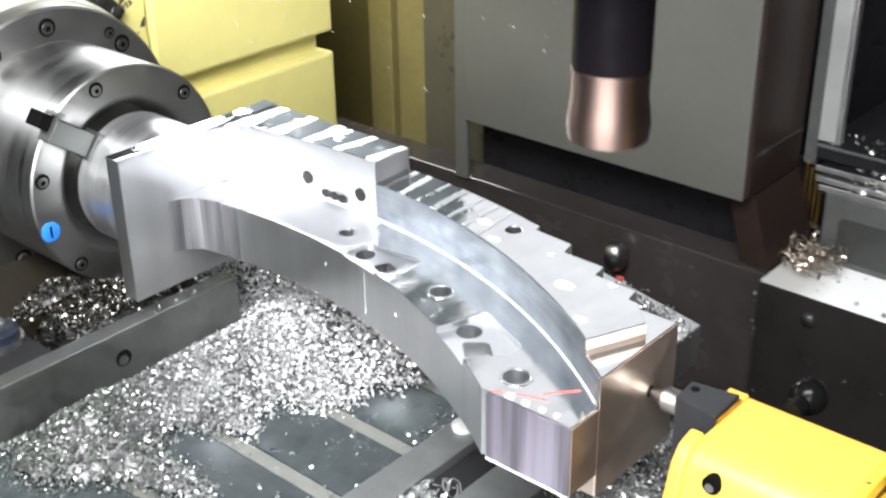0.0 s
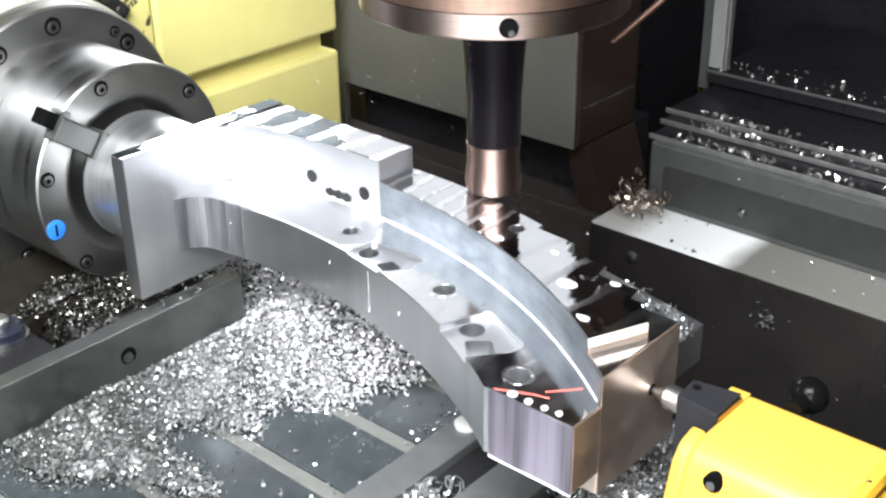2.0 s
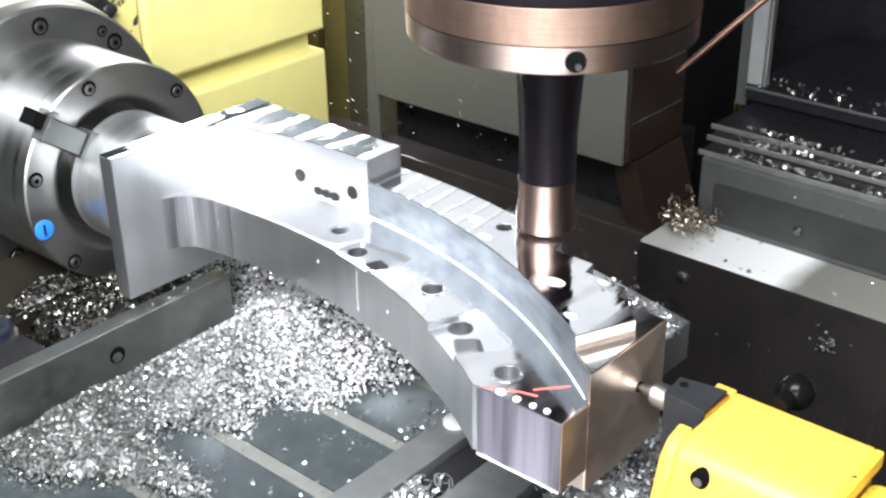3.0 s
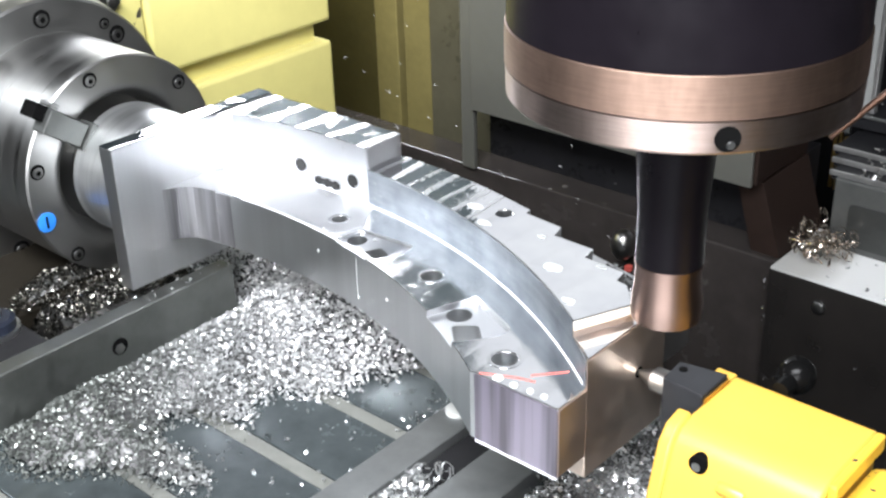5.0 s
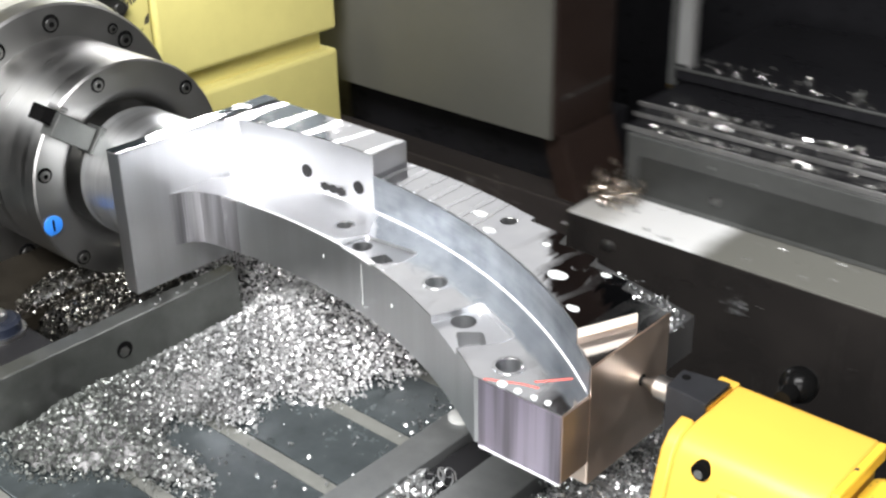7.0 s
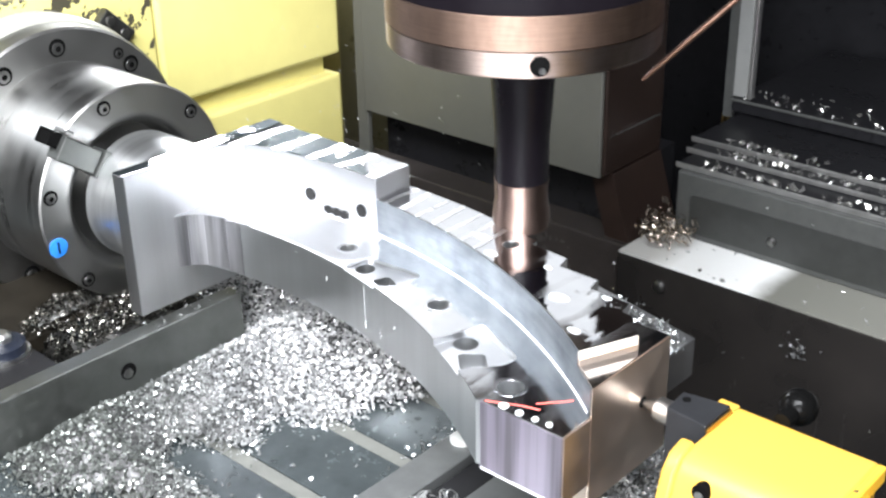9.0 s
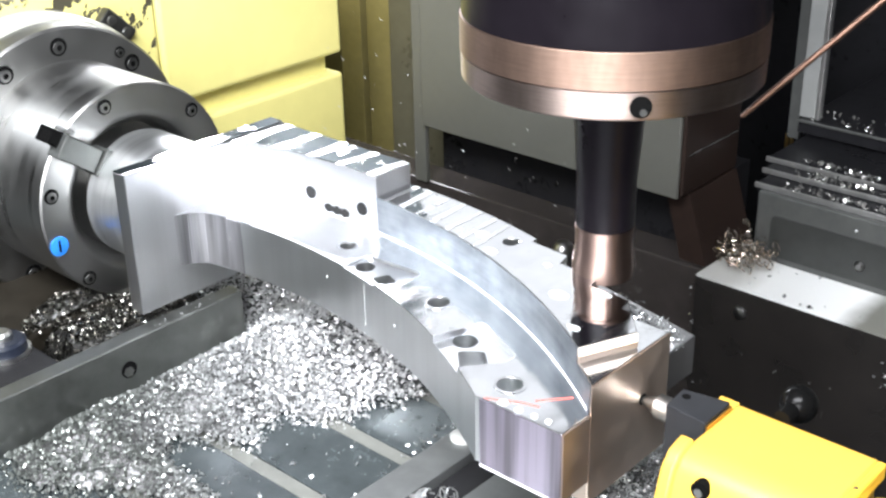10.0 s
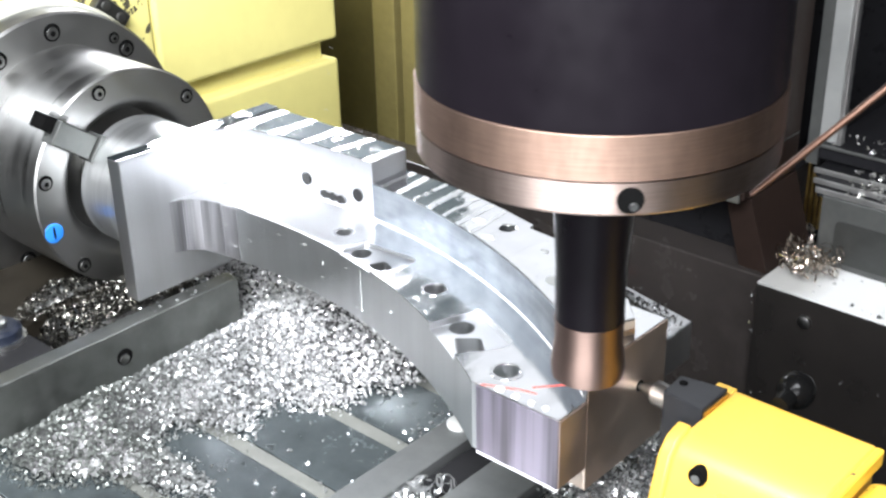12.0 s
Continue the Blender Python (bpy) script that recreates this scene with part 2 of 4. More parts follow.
# ---- chips ----
def chips(name, label, spots, size=0.0035, flat=0.0, material=None, seed=1):
    """Loose curled metal chips at the given places, each a bent strip of two faces; one object of stuff."""
    rng = np.random.default_rng(seed)
    spots = np.asarray(spots, float)
    n = len(spots)
    ln = size * rng.uniform(0.5, 1.5, n)
    wd = ln * rng.uniform(0.25, 0.7, n)
    ang = rng.normal(size=(n, 3))
    ang[:, 2] += flat
    w = ang / np.linalg.norm(ang, axis=1)[:, None]
    u = np.cross(w, rng.normal(size=(n, 3)))
    u /= np.linalg.norm(u, axis=1)[:, None]
    v = np.cross(w, u)
    bend = ln * rng.uniform(0.15, 0.5, n)
    verts = np.empty((n, 6, 3))
    for k, (a, h) in enumerate(((-0.5, 0.0), (0.0, 1.0), (0.5, 0.0))):
        mid = spots + u * (a * ln)[:, None] + w * (h * bend)[:, None]
        verts[:, 2 * k] = mid - v * (wd / 2)[:, None]
        verts[:, 2 * k + 1] = mid + v * (wd / 2)[:, None]
    idx = np.arange(n)[:, None] * 6
    f = np.concatenate([idx + np.array([0, 1, 3, 2]), idx + np.array([2, 3, 5, 4])])
    me = bpy.data.meshes.new(name)
    me.from_pydata(verts.reshape(-1, 3).tolist(), [], f.tolist())
    me.materials.append(material or CHIP)
    return tagged(new(name, me), label, "metal chips", kind="stuff")


def inside(p, poly):
    x, y = p
    hit = False
    for (x0, y0), (x1, y1) in zip(poly, poly[1:] + poly[:1]):
        if (y0 > y) != (y1 > y) and x < (x1 - x0) * (y - y0) / (y1 - y0) + x0:
            hit = not hit
    return hit


def rim(p, poly):
    best = 9.0
    for (x0, y0), (x1, y1) in zip(poly, poly[1:] + poly[:1]):
        dx, dy = x1 - x0, y1 - y0
        t = max(0, min(1, ((p[0] - x0) * dx + (p[1] - y0) * dy) / (dx * dx + dy * dy)))
        best = min(best, math.hypot(p[0] - x0 - t * dx, p[1] - y0 - t * dy))
    return best


def heap_height(x, y, poly, base, top, slope):
    """Height of a loose heap: rises from its rim, uneven."""
    d = rim((x, y), poly)
    bump_up = 0.006 * noise.noise((x * 22, y * 22, 0)) + 0.004 * noise.noise((x * 60, y * 60, 3))
    return base + max(0.0, min(top, d * slope) + bump_up * min(1, d / 0.02))


def heap(name, label, poly, base, top, slope, count, size, seed, material=None, bed=None):
    """A heap of chips with a lumpy body under the loose ones."""
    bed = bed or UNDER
    rng = random.Random(seed)
    xs, ys = [p[0] for p in poly], [p[1] for p in poly]
    step = 0.006
    bm = bmesh.new()
    grid = {}
    nx, ny = int((max(xs) - min(xs)) / step) + 2, int((max(ys) - min(ys)) / step) + 2
    for i in range(nx):
        for j in range(ny):
            x, y = min(xs) + i * step, min(ys) + j * step
            if inside((x, y), poly) and rim((x, y), poly) > 0.006:
                grid[i, j] = bm.verts.new((x, y, heap_height(x, y, poly, base, top, slope) - 0.003))
    for (i, j), v in list(grid.items()):
        q = [grid.get(k) for k in ((i, j), (i + 1, j), (i + 1, j + 1), (i, j + 1))]
        if all(q):
            bm.faces.new(q)
    me = bpy.data.meshes.new(name)
    bm.to_mesh(me)
    bm.free()
    me.materials.append(bed)
    under = tagged(new(name + "_bed", me), "packed fine aluminium swarf below loose chips", "metal chips", kind="stuff")
    spots = []
    while len(spots) < count:
        x, y = rng.uniform(min(xs), max(xs)), rng.uniform(min(ys), max(ys))
        # a ragged rim: some chips lie just outside
        x2, y2 = x + rng.gauss(0, 0.006), y + rng.gauss(0, 0.006)
        if inside((x, y), poly):
            if inside((x2, y2), poly):
                h = heap_height(x2, y2, poly, base, top, slope) + rng.uniform(-0.002, 0.003)
            else:
                h = base + rng.uniform(0, 0.002)
            spots.append((x2, y2, h + 0.001))
    return chips(name, label, spots, size, 0.5, material, seed)


# Shade over the heap's front left is put into colour, along with oil.
OILY_SHADED, snt, sb = nodes("oily_shaded_chip", 0.38, 0.72)
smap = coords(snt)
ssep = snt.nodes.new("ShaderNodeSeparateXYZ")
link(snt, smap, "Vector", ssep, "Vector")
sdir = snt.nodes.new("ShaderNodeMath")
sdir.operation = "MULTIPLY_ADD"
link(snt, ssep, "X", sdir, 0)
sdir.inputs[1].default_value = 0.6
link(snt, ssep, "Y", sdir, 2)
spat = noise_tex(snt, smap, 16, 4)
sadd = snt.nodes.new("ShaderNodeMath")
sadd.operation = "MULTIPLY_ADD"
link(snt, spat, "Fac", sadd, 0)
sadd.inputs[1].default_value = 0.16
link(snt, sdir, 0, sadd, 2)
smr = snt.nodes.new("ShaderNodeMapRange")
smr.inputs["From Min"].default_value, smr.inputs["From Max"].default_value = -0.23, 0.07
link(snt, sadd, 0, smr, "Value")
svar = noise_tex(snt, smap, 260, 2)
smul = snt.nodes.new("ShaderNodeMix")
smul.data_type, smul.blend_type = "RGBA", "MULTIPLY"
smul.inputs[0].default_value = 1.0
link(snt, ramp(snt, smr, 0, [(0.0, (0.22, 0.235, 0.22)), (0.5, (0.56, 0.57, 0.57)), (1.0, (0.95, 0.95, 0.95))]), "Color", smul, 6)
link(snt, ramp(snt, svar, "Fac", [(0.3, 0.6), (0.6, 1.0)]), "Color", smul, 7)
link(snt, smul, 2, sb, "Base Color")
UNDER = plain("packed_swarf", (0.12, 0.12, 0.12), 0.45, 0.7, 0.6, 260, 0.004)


# ---- the machine table and what stands on it ----
def machine_table():
    t = empty("machine_table", "oily grey cast iron machine table with slots", "machine table", kind="structure")
    edges = [-0.62, -0.347, -0.331, -0.247, -0.231, -0.140, -0.122, -0.040, -0.022, 0.062, 0.080, 0.165]
    for a, b in zip(edges[::2], edges[1::2]):
        part("table_land", box(-1.2, 1.2, a, b, -0.09, 0), TABLE, t, bevel=0.001)
    for a, b in zip(edges[1::2], edges[2::2]):
        part("slot_strip", box(-1.2, 1.2, a + 0.001, b - 0.001, -0.09, -0.0015), SLOT, t)
    return t


machine_table()


def riser_bar():
    t = empty("riser_bar", "long dark ground steel bar lying across the table", "steel bar")
    part("bar", box(-0.262, -0.24, -0.75, 0.021, 0.0005, 0.066), BAR_STEEL, t, bevel=0.0015)
    part("bolt_recess", lathe([(0, 0.0095), (0.0008, 0.0095)], "x", 24, (-0.24, -0.138, 0.034)), HOLE, t)
    part("bolt", lathe([(0.0009, 0.0062), (0.0022, 0.006), (0.0024, 0.003)], "x", 6, (-0.24, -0.139, 0.032)), STEEL, t)
    return t


riser_bar()


def strap_clamp():
    t = empty("strap_clamp", "black strap clamp with a stud and hexagon nut", "clamp")
    part("strap", box(-0.40, -0.264, -0.42, -0.202, 0.001, 0.064), CAP_BLACK, t, bevel=0.003)
    part("washer", lathe([(0.064, 0.028), (0.068, 0.028)], "z", 32, (-0.325, -0.230, 0)), STEEL, t, smooth=True)
    part("nut", lathe([(0.068, 0.024), (0.078, 0.024), (0.081, 0.020)], "z", 24, (-0.325, -0.230, 0)), NAVY, t, "dark blue collar nut", smooth=True)
    part("stud", lathe([(0.081, 0.011), (0.087, 0.011), (0.090, 0.008)], "z", 20, (-0.325, -0.230, 0)), STEEL, t, smooth=True)


CAP_BLACK = plain("matt_black", (0.014, 0.014, 0.015), 0.5, 0.0, 0.25, 90)
CAP_STEEL = plain("blackened_cap_steel", (0.026, 0.027, 0.030), 0.30, 0.4, 0.25, 90)
KNOB = plain("black_plastic", (0.003, 0.003, 0.003), 0.20, 0.0, 0.25, 60, 0)
NAVY = plain("dark_blue_plastic", (0.008, 0.011, 0.020), 0.35)
strap_clamp()


def base_plates():
    for x0, x1, y1, bolts in ((0.088, 0.126, 0.05, ((0.104, 0.012),)), (0.166, 0.219, 0.10, ()), (0.247, 0.34, 0.12, ((0.275, 0.034),))):
        t = empty("base_plate", "worn grey steel plate lying across the table slots", "steel plate", "plates on the table")
        part("plate", box(x0, x1, -0.5, y1, 0.0005, 0.02), PLATE_STEEL, t, bevel=0.001)
        for bx, by in bolts:
            part("bolt_head", lathe([(0.0201, 0.0125), (0.0235, 0.0125), (0.0250, 0.010)], "z", 24, (bx, by, 0)), PLUG, t, "pale plug capped bolt head", smooth=True)


# The gap between the plates gets its shade from an added black strip.
def shade_strip():
    t = empty("shade_strip", "black strip standing in for shade between two steel plates", "rubber strip")
    part("strip", box(0.1275, 0.165, -0.50, 0.01, 0.0006, 0.011), CAP_BLACK, t, bevel=0.002)


shade_strip()
PLUG = plain("pale_plug", (0.50, 0.51, 0.49), 0.45, 0.0, 0.15)
PLATE_STEEL = plain("worn_plate_steel", (0.26, 0.27, 0.27), 0.4, 0.8, 0.2)
base_plates()


# ---- the workpiece ----
END, PLATE_X, POCKET, LEDGE, TOP, BOTTOM = 0.313, -0.255, 0.179, 0.219, 0.241, 0.116


def rib_line(x0, x1, off=0.0):
    return arc(-0.086, -0.586, 0.650 + off, x0, x1)


def rounded(pts, r, n=5):
    """A closed outline with its corners rounded."""
    out = []
    for a, b, c in zip(pts[-1:] + pts[:-1], pts, pts[1:] + pts[:1]):
        a, b, c = Vector(a), Vector(b), Vector(c)
        p, q = b + (a - b).normalized() * r, b + (c - b).normalized() * r
        for i in range(n + 1):
            s = i / n
            m = p * (1 - s) ** 2 + b * 2 * s * (1 - s) + q * s * s
            out.append((m.x, m.y))
    return out


def workpiece():
    w = empty("workpiece", "half machined bright aluminium curved arm with holes and pockets", "workpiece")
    inner = arc(-0.119, -0.635, 0.628, PLATE_X - 0.002, 0.226)
    rest = [(0.231, -0.109), (END - 0.001, -0.109), (END - 0.001, -0.074)] + rib_line(PLATE_X - 0.002, 0.300, 0.004)[::-1]
    plan = inner + rest
    wells = [circle(-0.055, 0.020, 0.0085), circle(0.097, -0.011, 0.0105), circle(0.237, -0.079, 0.0110)]
    wells += [circle(-0.011, 0.001, 0.0100), rounded([(0.011, -0.012), (0.018, 0.004), (0.036, -0.003), (0.028, -0.018)], 0.004)]
    wells += [circle(0.1555, -0.041, 0.0115), rounded([(0.1615, -0.0585), (0.180, -0.0435), (0.1985, -0.0605), (0.1815, -0.0780)], 0.005)]
    # two stepped recesses, open to the inner edge
    step_a = [(-0.0265, -0.0140)] + rounded([(-0.0255, -0.009), (-0.020, 0.017), (0.044, 0.022), (0.0455, -0.006), (0.024, -0.020)], 0.005)[6:24] + [(0.0235, -0.0233)]
    step_b = [(0.1355, -0.0608)] + rounded([(0.137, -0.055), (0.153, -0.0135), (0.2125, -0.0395), (0.210, -0.056), (0.188, -0.081)], 0.006)[6:24] + [(0.1860, -0.0861)]
    cut_b = [p for p in inner if p[0] < 0.134] + step_b + [p for p in inner if p[0] > 0.188]
    cut_ab = [p for p in inner if p[0] < -0.028] + step_a + [p for p in inner if 0.026 < p[0] < 0.134] + step_b + [p for p in inner if p[0] > 0.188]
    part("arm_top", slab(cut_ab + rest, POCKET - 0.0025, POCKET, wells[:3], floor=False), [SIDE, FLOOR], w, bevel=0.0005)
    part("arm_step", slab(cut_b + rest, POCKET - 0.0065, POCKET - 0.0025, wells[:5], floor=False), [SIDE, SATIN], w)
    part("arm_body", slab(plan, 0.1493, POCKET - 0.0065, wells, floor=False), [SIDE, SATIN], w)
    for line in (step_a[1:-1], step_b[1:-1]):
        bm = bmesh.new()
        for (x0, y0), (x1, y1) in zip(line, line[1:]):
            d = Vector((x1 - x0, y1 - y0))
            if d.length > 1e-5:
                o = Vector((d.y, -d.x)).normalized() * -0.0007
                slab([(x0, y0), (x1, y1), (x1 + o.x, y1 + o.y), (x0 + o.x, y0 + o.y)], POCKET + 0.0001, POCKET + 0.0004, bm=bm)
        part("pocket_burr", bm, SATIN, w)
    part("arm_web", slab(plan, BOTTOM, 0.1493), SIDE, w)
    # bright chamfers round the holes, then thin skins with cutter marks and painted reflections
    for x, y, r in ((-0.055, 0.020, 0.0085), (0.097, -0.011, 0.0105), (0.237, -0.079, 0.0110)):
        bm = slab(circle(x, y, r * 1.28, 32), POCKET, POCKET + 0.0006, [circle(x, y, r * 1.04, 32)], floor=False)
        part("hole_chamfer", bm, ALU, w)
    part("end_face", box(0.2305, END - 0.0005, -0.1102, -0.1092, BOTTOM - 0.001, POCKET - 0.0012), LILAC, w, "end face with cutter marks and a painted lilac reflection")
    root = [(x, y - 0.0006) for x, y in arc(-0.119, -0.635, 0.628, -0.2095, -0.188, 8)]
    part("arm_root", slab(root + [(x, y + 0.0012) for x, y in root[::-1]], BOTTOM + 0.001, POCKET - 0.0015), ROOT, w, "arm root with the plate's reflection painted in bands")
    flare = [(-0.2549, -0.0475), (-0.2490, -0.0355), (-0.2430, -0.0282), (-0.2350, -0.0224), (-0.2260, -0.0185), (-0.2100, -0.0145), (-0.2100, -0.0120), (-0.2549, -0.0180)]
    part("root_flare", slab(flare, BOTTOM + 0.003, POCKET + 0.0004), [ROOT, SATIN], w, "hollow flare where the arm meets the plate")
    part("end_edge", box(0.2305, END - 0.0005, -0.1105, -0.1080, BOTTOM - 0.0030, BOTTOM - 0.001), BURR_GLINT, w)
    outer = arc(-0.042, -0.568, 0.679, -0.054, 0.118)
    teeth = [(0.1333, 0.0885), (0.1345, 0.0807), (0.1779, 0.0770), (0.1825, 0.0600), (0.2251, 0.0590), (0.2285, 0.0424), (0.2705, 0.0404), (0.2735, 0.0250), (0.2840, 0.0235), (0.3055, 0.0)]
    ledge = rib_line(-0.054, 0.2835) + teeth[::-1] + outer[::-1]
    part("outer_ledge", slab(ledge, BOTTOM, LEDGE, [circle(0.119, 0.067, 0.0078)]), [SIDE, MIRROR], w, bevel=0.0007)
    part("ledge_hole", slab(circle(0.119, 0.067, 0.0077), 0.20, 0.201), HOLE, w)
    # satin scallops left between the cutter's passes
    rng = random.Random(17)
    for x0 in (-0.044, -0.021, 0.004, 0.027, 0.051, 0.074, 0.096):
        wide, lean = rng.uniform(0.004, 0.008), rng.uniform(-0.006, 0.002)
        near, far = [], []
        for i in range(9):
            s, xa, xb = i / 8, x0 + lean * i / 8 + rng.uniform(-0.0008, 0.0008), x0 + wide + lean * i / 8 + rng.uniform(-0.0012, 0.0012)
            for row, x in ((near, xa), (far, xb)):
                y0, y1 = -0.586 + math.sqrt(0.650 ** 2 - (x + 0.086) ** 2) + 0.001, -0.568 + math.sqrt(0.679 ** 2 - (x + 0.042) ** 2) - 0.0012
                row.append((x, y0 + (y1 - y0) * s))
        part("cutter_scallop", slab(near + far[::-1], LEDGE, LEDGE + 0.0003), SCALLOP, w)
    # the wall that runs along the arm and the fillet at its foot, its highlight painted white
    edge = [(x, y) for x, y in inner if -0.18 < x < -0.012]
    part("burred_edge", slab([(x, y - 0.0004) for x, y in edge] + [(x, y + 0.0011) for x, y in edge[::-1]], POCKET - 0.0008, POCKET + 0.0004), BURR_GLINT, w)
    fil = rib_line(-0.225, 0.306, -0.0017) + rib_line(-0.225, 0.306, 0.001)[::-1]
    part("wall_fillet", slab(fil, POCKET - 0.001, POCKET + 0.0016, floor=False), BURR_GLINT, w, "fillet with its highlight in the colour", bevel=0.0006)
    face = rib_line(-0.054, 0.2835, -0.0012) + rib_line(-0.054, 0.2835, 0.0005)[::-1]
    part("wall_face", slab(face, POCKET + 0.0005, LEDGE - 0.0006), WALL_CUT, w, "satin wall with level cutter lines")
    tail = rib_line(0.2836, 0.3115, -0.0012) + rib_line(0.2836, 0.3115, 0.0004)[::-1]
    part("wall_face", slab(tail, POCKET + 0.0005, 0.2047), WALL_CUT, w, "satin wall with level cutter lines")
    block = [(PLATE_X - 0.002, 0.018), (-0.251, 0.034), (-0.242, 0.046)] + rib_line(-0.228, -0.055) + [(-0.055, 0.114), (PLATE_X - 0.002, 0.114)]
    part("raised_block", slab(block, BOTTOM, TOP), [SATIN, WET], w, bevel=0.001)
    # Satin skin added over the floor to imitate its blown-out glare.
    glare_skin = [(x, y + 0.0016) for x, y in arc(-0.119, -0.635, 0.628, -0.2545, -0.040, 30)] + [(-0.030, 0.004), (-0.024, 0.024), (-0.036, 0.040)]
    glare_skin += [(x, y - 0.0022) for x, y in rib_line(-0.205, -0.046)][::-1] + [(-0.232, 0.036), (-0.2545, 0.012)]
    part("glare_floor", slab(glare_skin, POCKET + 0.0001, POCKET + 0.0005, [circle(-0.055, 0.020, 0.0112)]), GLARE, w, "satin floor skin added for the white glare")
    for x in (-0.153, -0.078):
        y = -0.586 + math.sqrt(0.65 ** 2 - (x + 0.086) ** 2)
        part("cross_hole", lathe([(y - 0.001, 0.0072), (y + 0.004, 0.0072)], "y", 28, (x, 0, 0.199)), BORE, w)
    y = -0.586 + math.sqrt(0.65 ** 2 - 0.03 ** 2)
    bm = box(-0.134, -0.098, y - 0.0016, y + 0.003, 0.184, 0.190)
    for x in (-0.128, -0.116, -0.104):
        lathe([(y - 0.0018, 0.0048), (y + 0.002, 0.0048)], "y", 14, (x, 0, 0.187), bm)
    part("chain_milled_slot", bm, BORE, w)
    part("mounting_plate", box(-0.276, PLATE_X, -0.102, 0.114, 0.080, TOP + 0.0012), SIDE, w, bevel=0.0012)
    part("plate_top_skin", box(-0.2755, PLATE_X - 0.0005, -0.1015, 0.1135, TOP + 0.0008, TOP + 0.0018), WET, w)
    part("end_block", box(0.286, END, -0.074, 0.038, 0.094, 0.1765), GOLD, w, "end block with turned centre face", bevel=0.0008)
    up = rib_line(0.255, END - 0.0004, 0.0006) + [(END - 0.0004, 0.038), (0.255, 0.038)]
    part("end_shoulder", slab(up, 0.177, 0.205), [GOLD, FLOOR], w, bevel=0.0008)
    part("end_corner", box(0.302, END + 0.0006, -0.1088, -0.0745, BOTTOM, POCKET - 0.001), GOLD, w)
    part("end_root", slab([(0.2838, -0.0515), (0.3056, -0.0005), (0.3074, -0.0014), (0.2856, -0.0526)], 0.2052, 0.2108), GOLD, w)
    part("end_step", slab([(0.2838, -0.0515), (0.3056, -0.0005), (0.3070, -0.0012), (0.2852, -0.0524)], 0.2110, LEDGE - 0.0006), PEACH, w, "step with warm light in its colour")
    part("end_skin", box(END + 0.0001, END + 0.0009, -0.0738, 0.0378, 0.0945, 0.2046), GOLD, w, "turned end face with a painted warm reflection")
    part("centre_recess", lathe([(END - 0.001, 0.005), (END + 0.0012, 0.005)], "x", 32, (0, 0, 0.158)), HOLE, w)
    part("rear_lip", slab([(0.10, 0.02), (0.300, 0.02), (0.300, 0.104), (0.10, 0.150)], 0.13, 0.168), SIDE, w, bevel=0.001)
    part("journal", lathe([(-0.386, 0.070), (-0.383, 0.0755), (-0.281, 0.0755), (-0.277, 0.071)], "x", 96, (0, 0, 0.158)), TURNED, w, "turned cylindrical shank", smooth=True)
    part("stub", lathe([(-0.475, 0.045), (-0.387, 0.045)], "x", 48, (0, 0, 0.158)), DARK_STEEL, w, smooth=True)
    for a, b in (((0.234, -0.1075), (0.262, -0.094)), ((0.262, -0.094), (0.276, -0.090)), ((0.268, -0.085), (0.288, -0.062))):
        d = Vector(b) - Vector(a)
        o = Vector((-d.y, d.x)).normalized() * 0.0008
        pts = [(a[0] - o.x, a[1] - o.y), (b[0] - o.x, b[1] - o.y), (b[0] + o.x, b[1] + o.y), (a[0] + o.x, a[1] + o.y)]
        part("marker_line", slab(pts, POCKET, POCKET + 0.0004), RED, w, "red marker stroke")
    return w


def turned(name, colour, rough, low=0.66):
    """Lathe turned metal with fine rings along x."""
    m, nt, b = nodes(name, rough, 1.0, colour)
    mp = coords(nt, (1, 0.02, 0.02))
    n = noise_tex(nt, mp, 220, 3, 0.7)
    st = noise_tex(nt, coords(nt), 18, 4)
    rings = noise_tex(nt, coords(nt, (1, 0.04, 0.04)), 70, 4, 0.75)
    both = nt.nodes.new("ShaderNodeMath")
    both.operation = "MULTIPLY_ADD"
    link(nt, st, "Fac", both, 0)
    both.inputs[1].default_value = 0.4
    link(nt, rings, "Fac", both, 2)
    link(nt, ramp(nt, both, 0, [(0.5, tuple(c * low for c in colour)), (0.9, colour)]), "Color", b, "Base Color")
    link(nt, ramp(nt, both, 0, [(0.5, rough * 0.75), (0.9, rough * 1.3)]), "Color", b, "Roughness")
    bump(nt, b, n, "Fac", 0.2, 0.0003)
    return m


SCALLOP = plain("satin_scallop", (0.84, 0.85, 0.87), 0.30, 1.0, 0.05, 90, 0.0002)
GLARE = plain("glare_milled_floor", (0.84, 0.85, 0.87), 0.40, 1.0, 0.06, 40, 0.0003)
# Dark tone for the shade in bores that aren't cut into the wall.
BORE = plain("bore_shade_metal", (0.05, 0.05, 0.05), 0.45, 0.9, 0.3)
# Tinted with the tailstock yellow that the end face reflects.
GOLD = plain("warm_reflection_aluminium", (0.78, 0.65, 0.55), 0.38, 1.0, 0.08, 30, 0.0002)
TURNED = turned("turned_aluminium", (0.88, 0.90, 0.91), 0.36)
BASE_SHADE = plain("base_shade_brown", (0.012, 0.010, 0.007), 0.55, 0.0, 0.5, 30)
CHUCK = turned("turned_chuck_steel", (0.335, 0.335, 0.327), 0.36, 0.82)
PALE_RING = plain("pale_guard_ring", (0.50, 0.50, 0.44), 0.4, 0.3, 0.12)
JAW = plain("worn_jaw_steel", (0.12, 0.125, 0.12), 0.5, 0.9, 0.25)
workpiece()


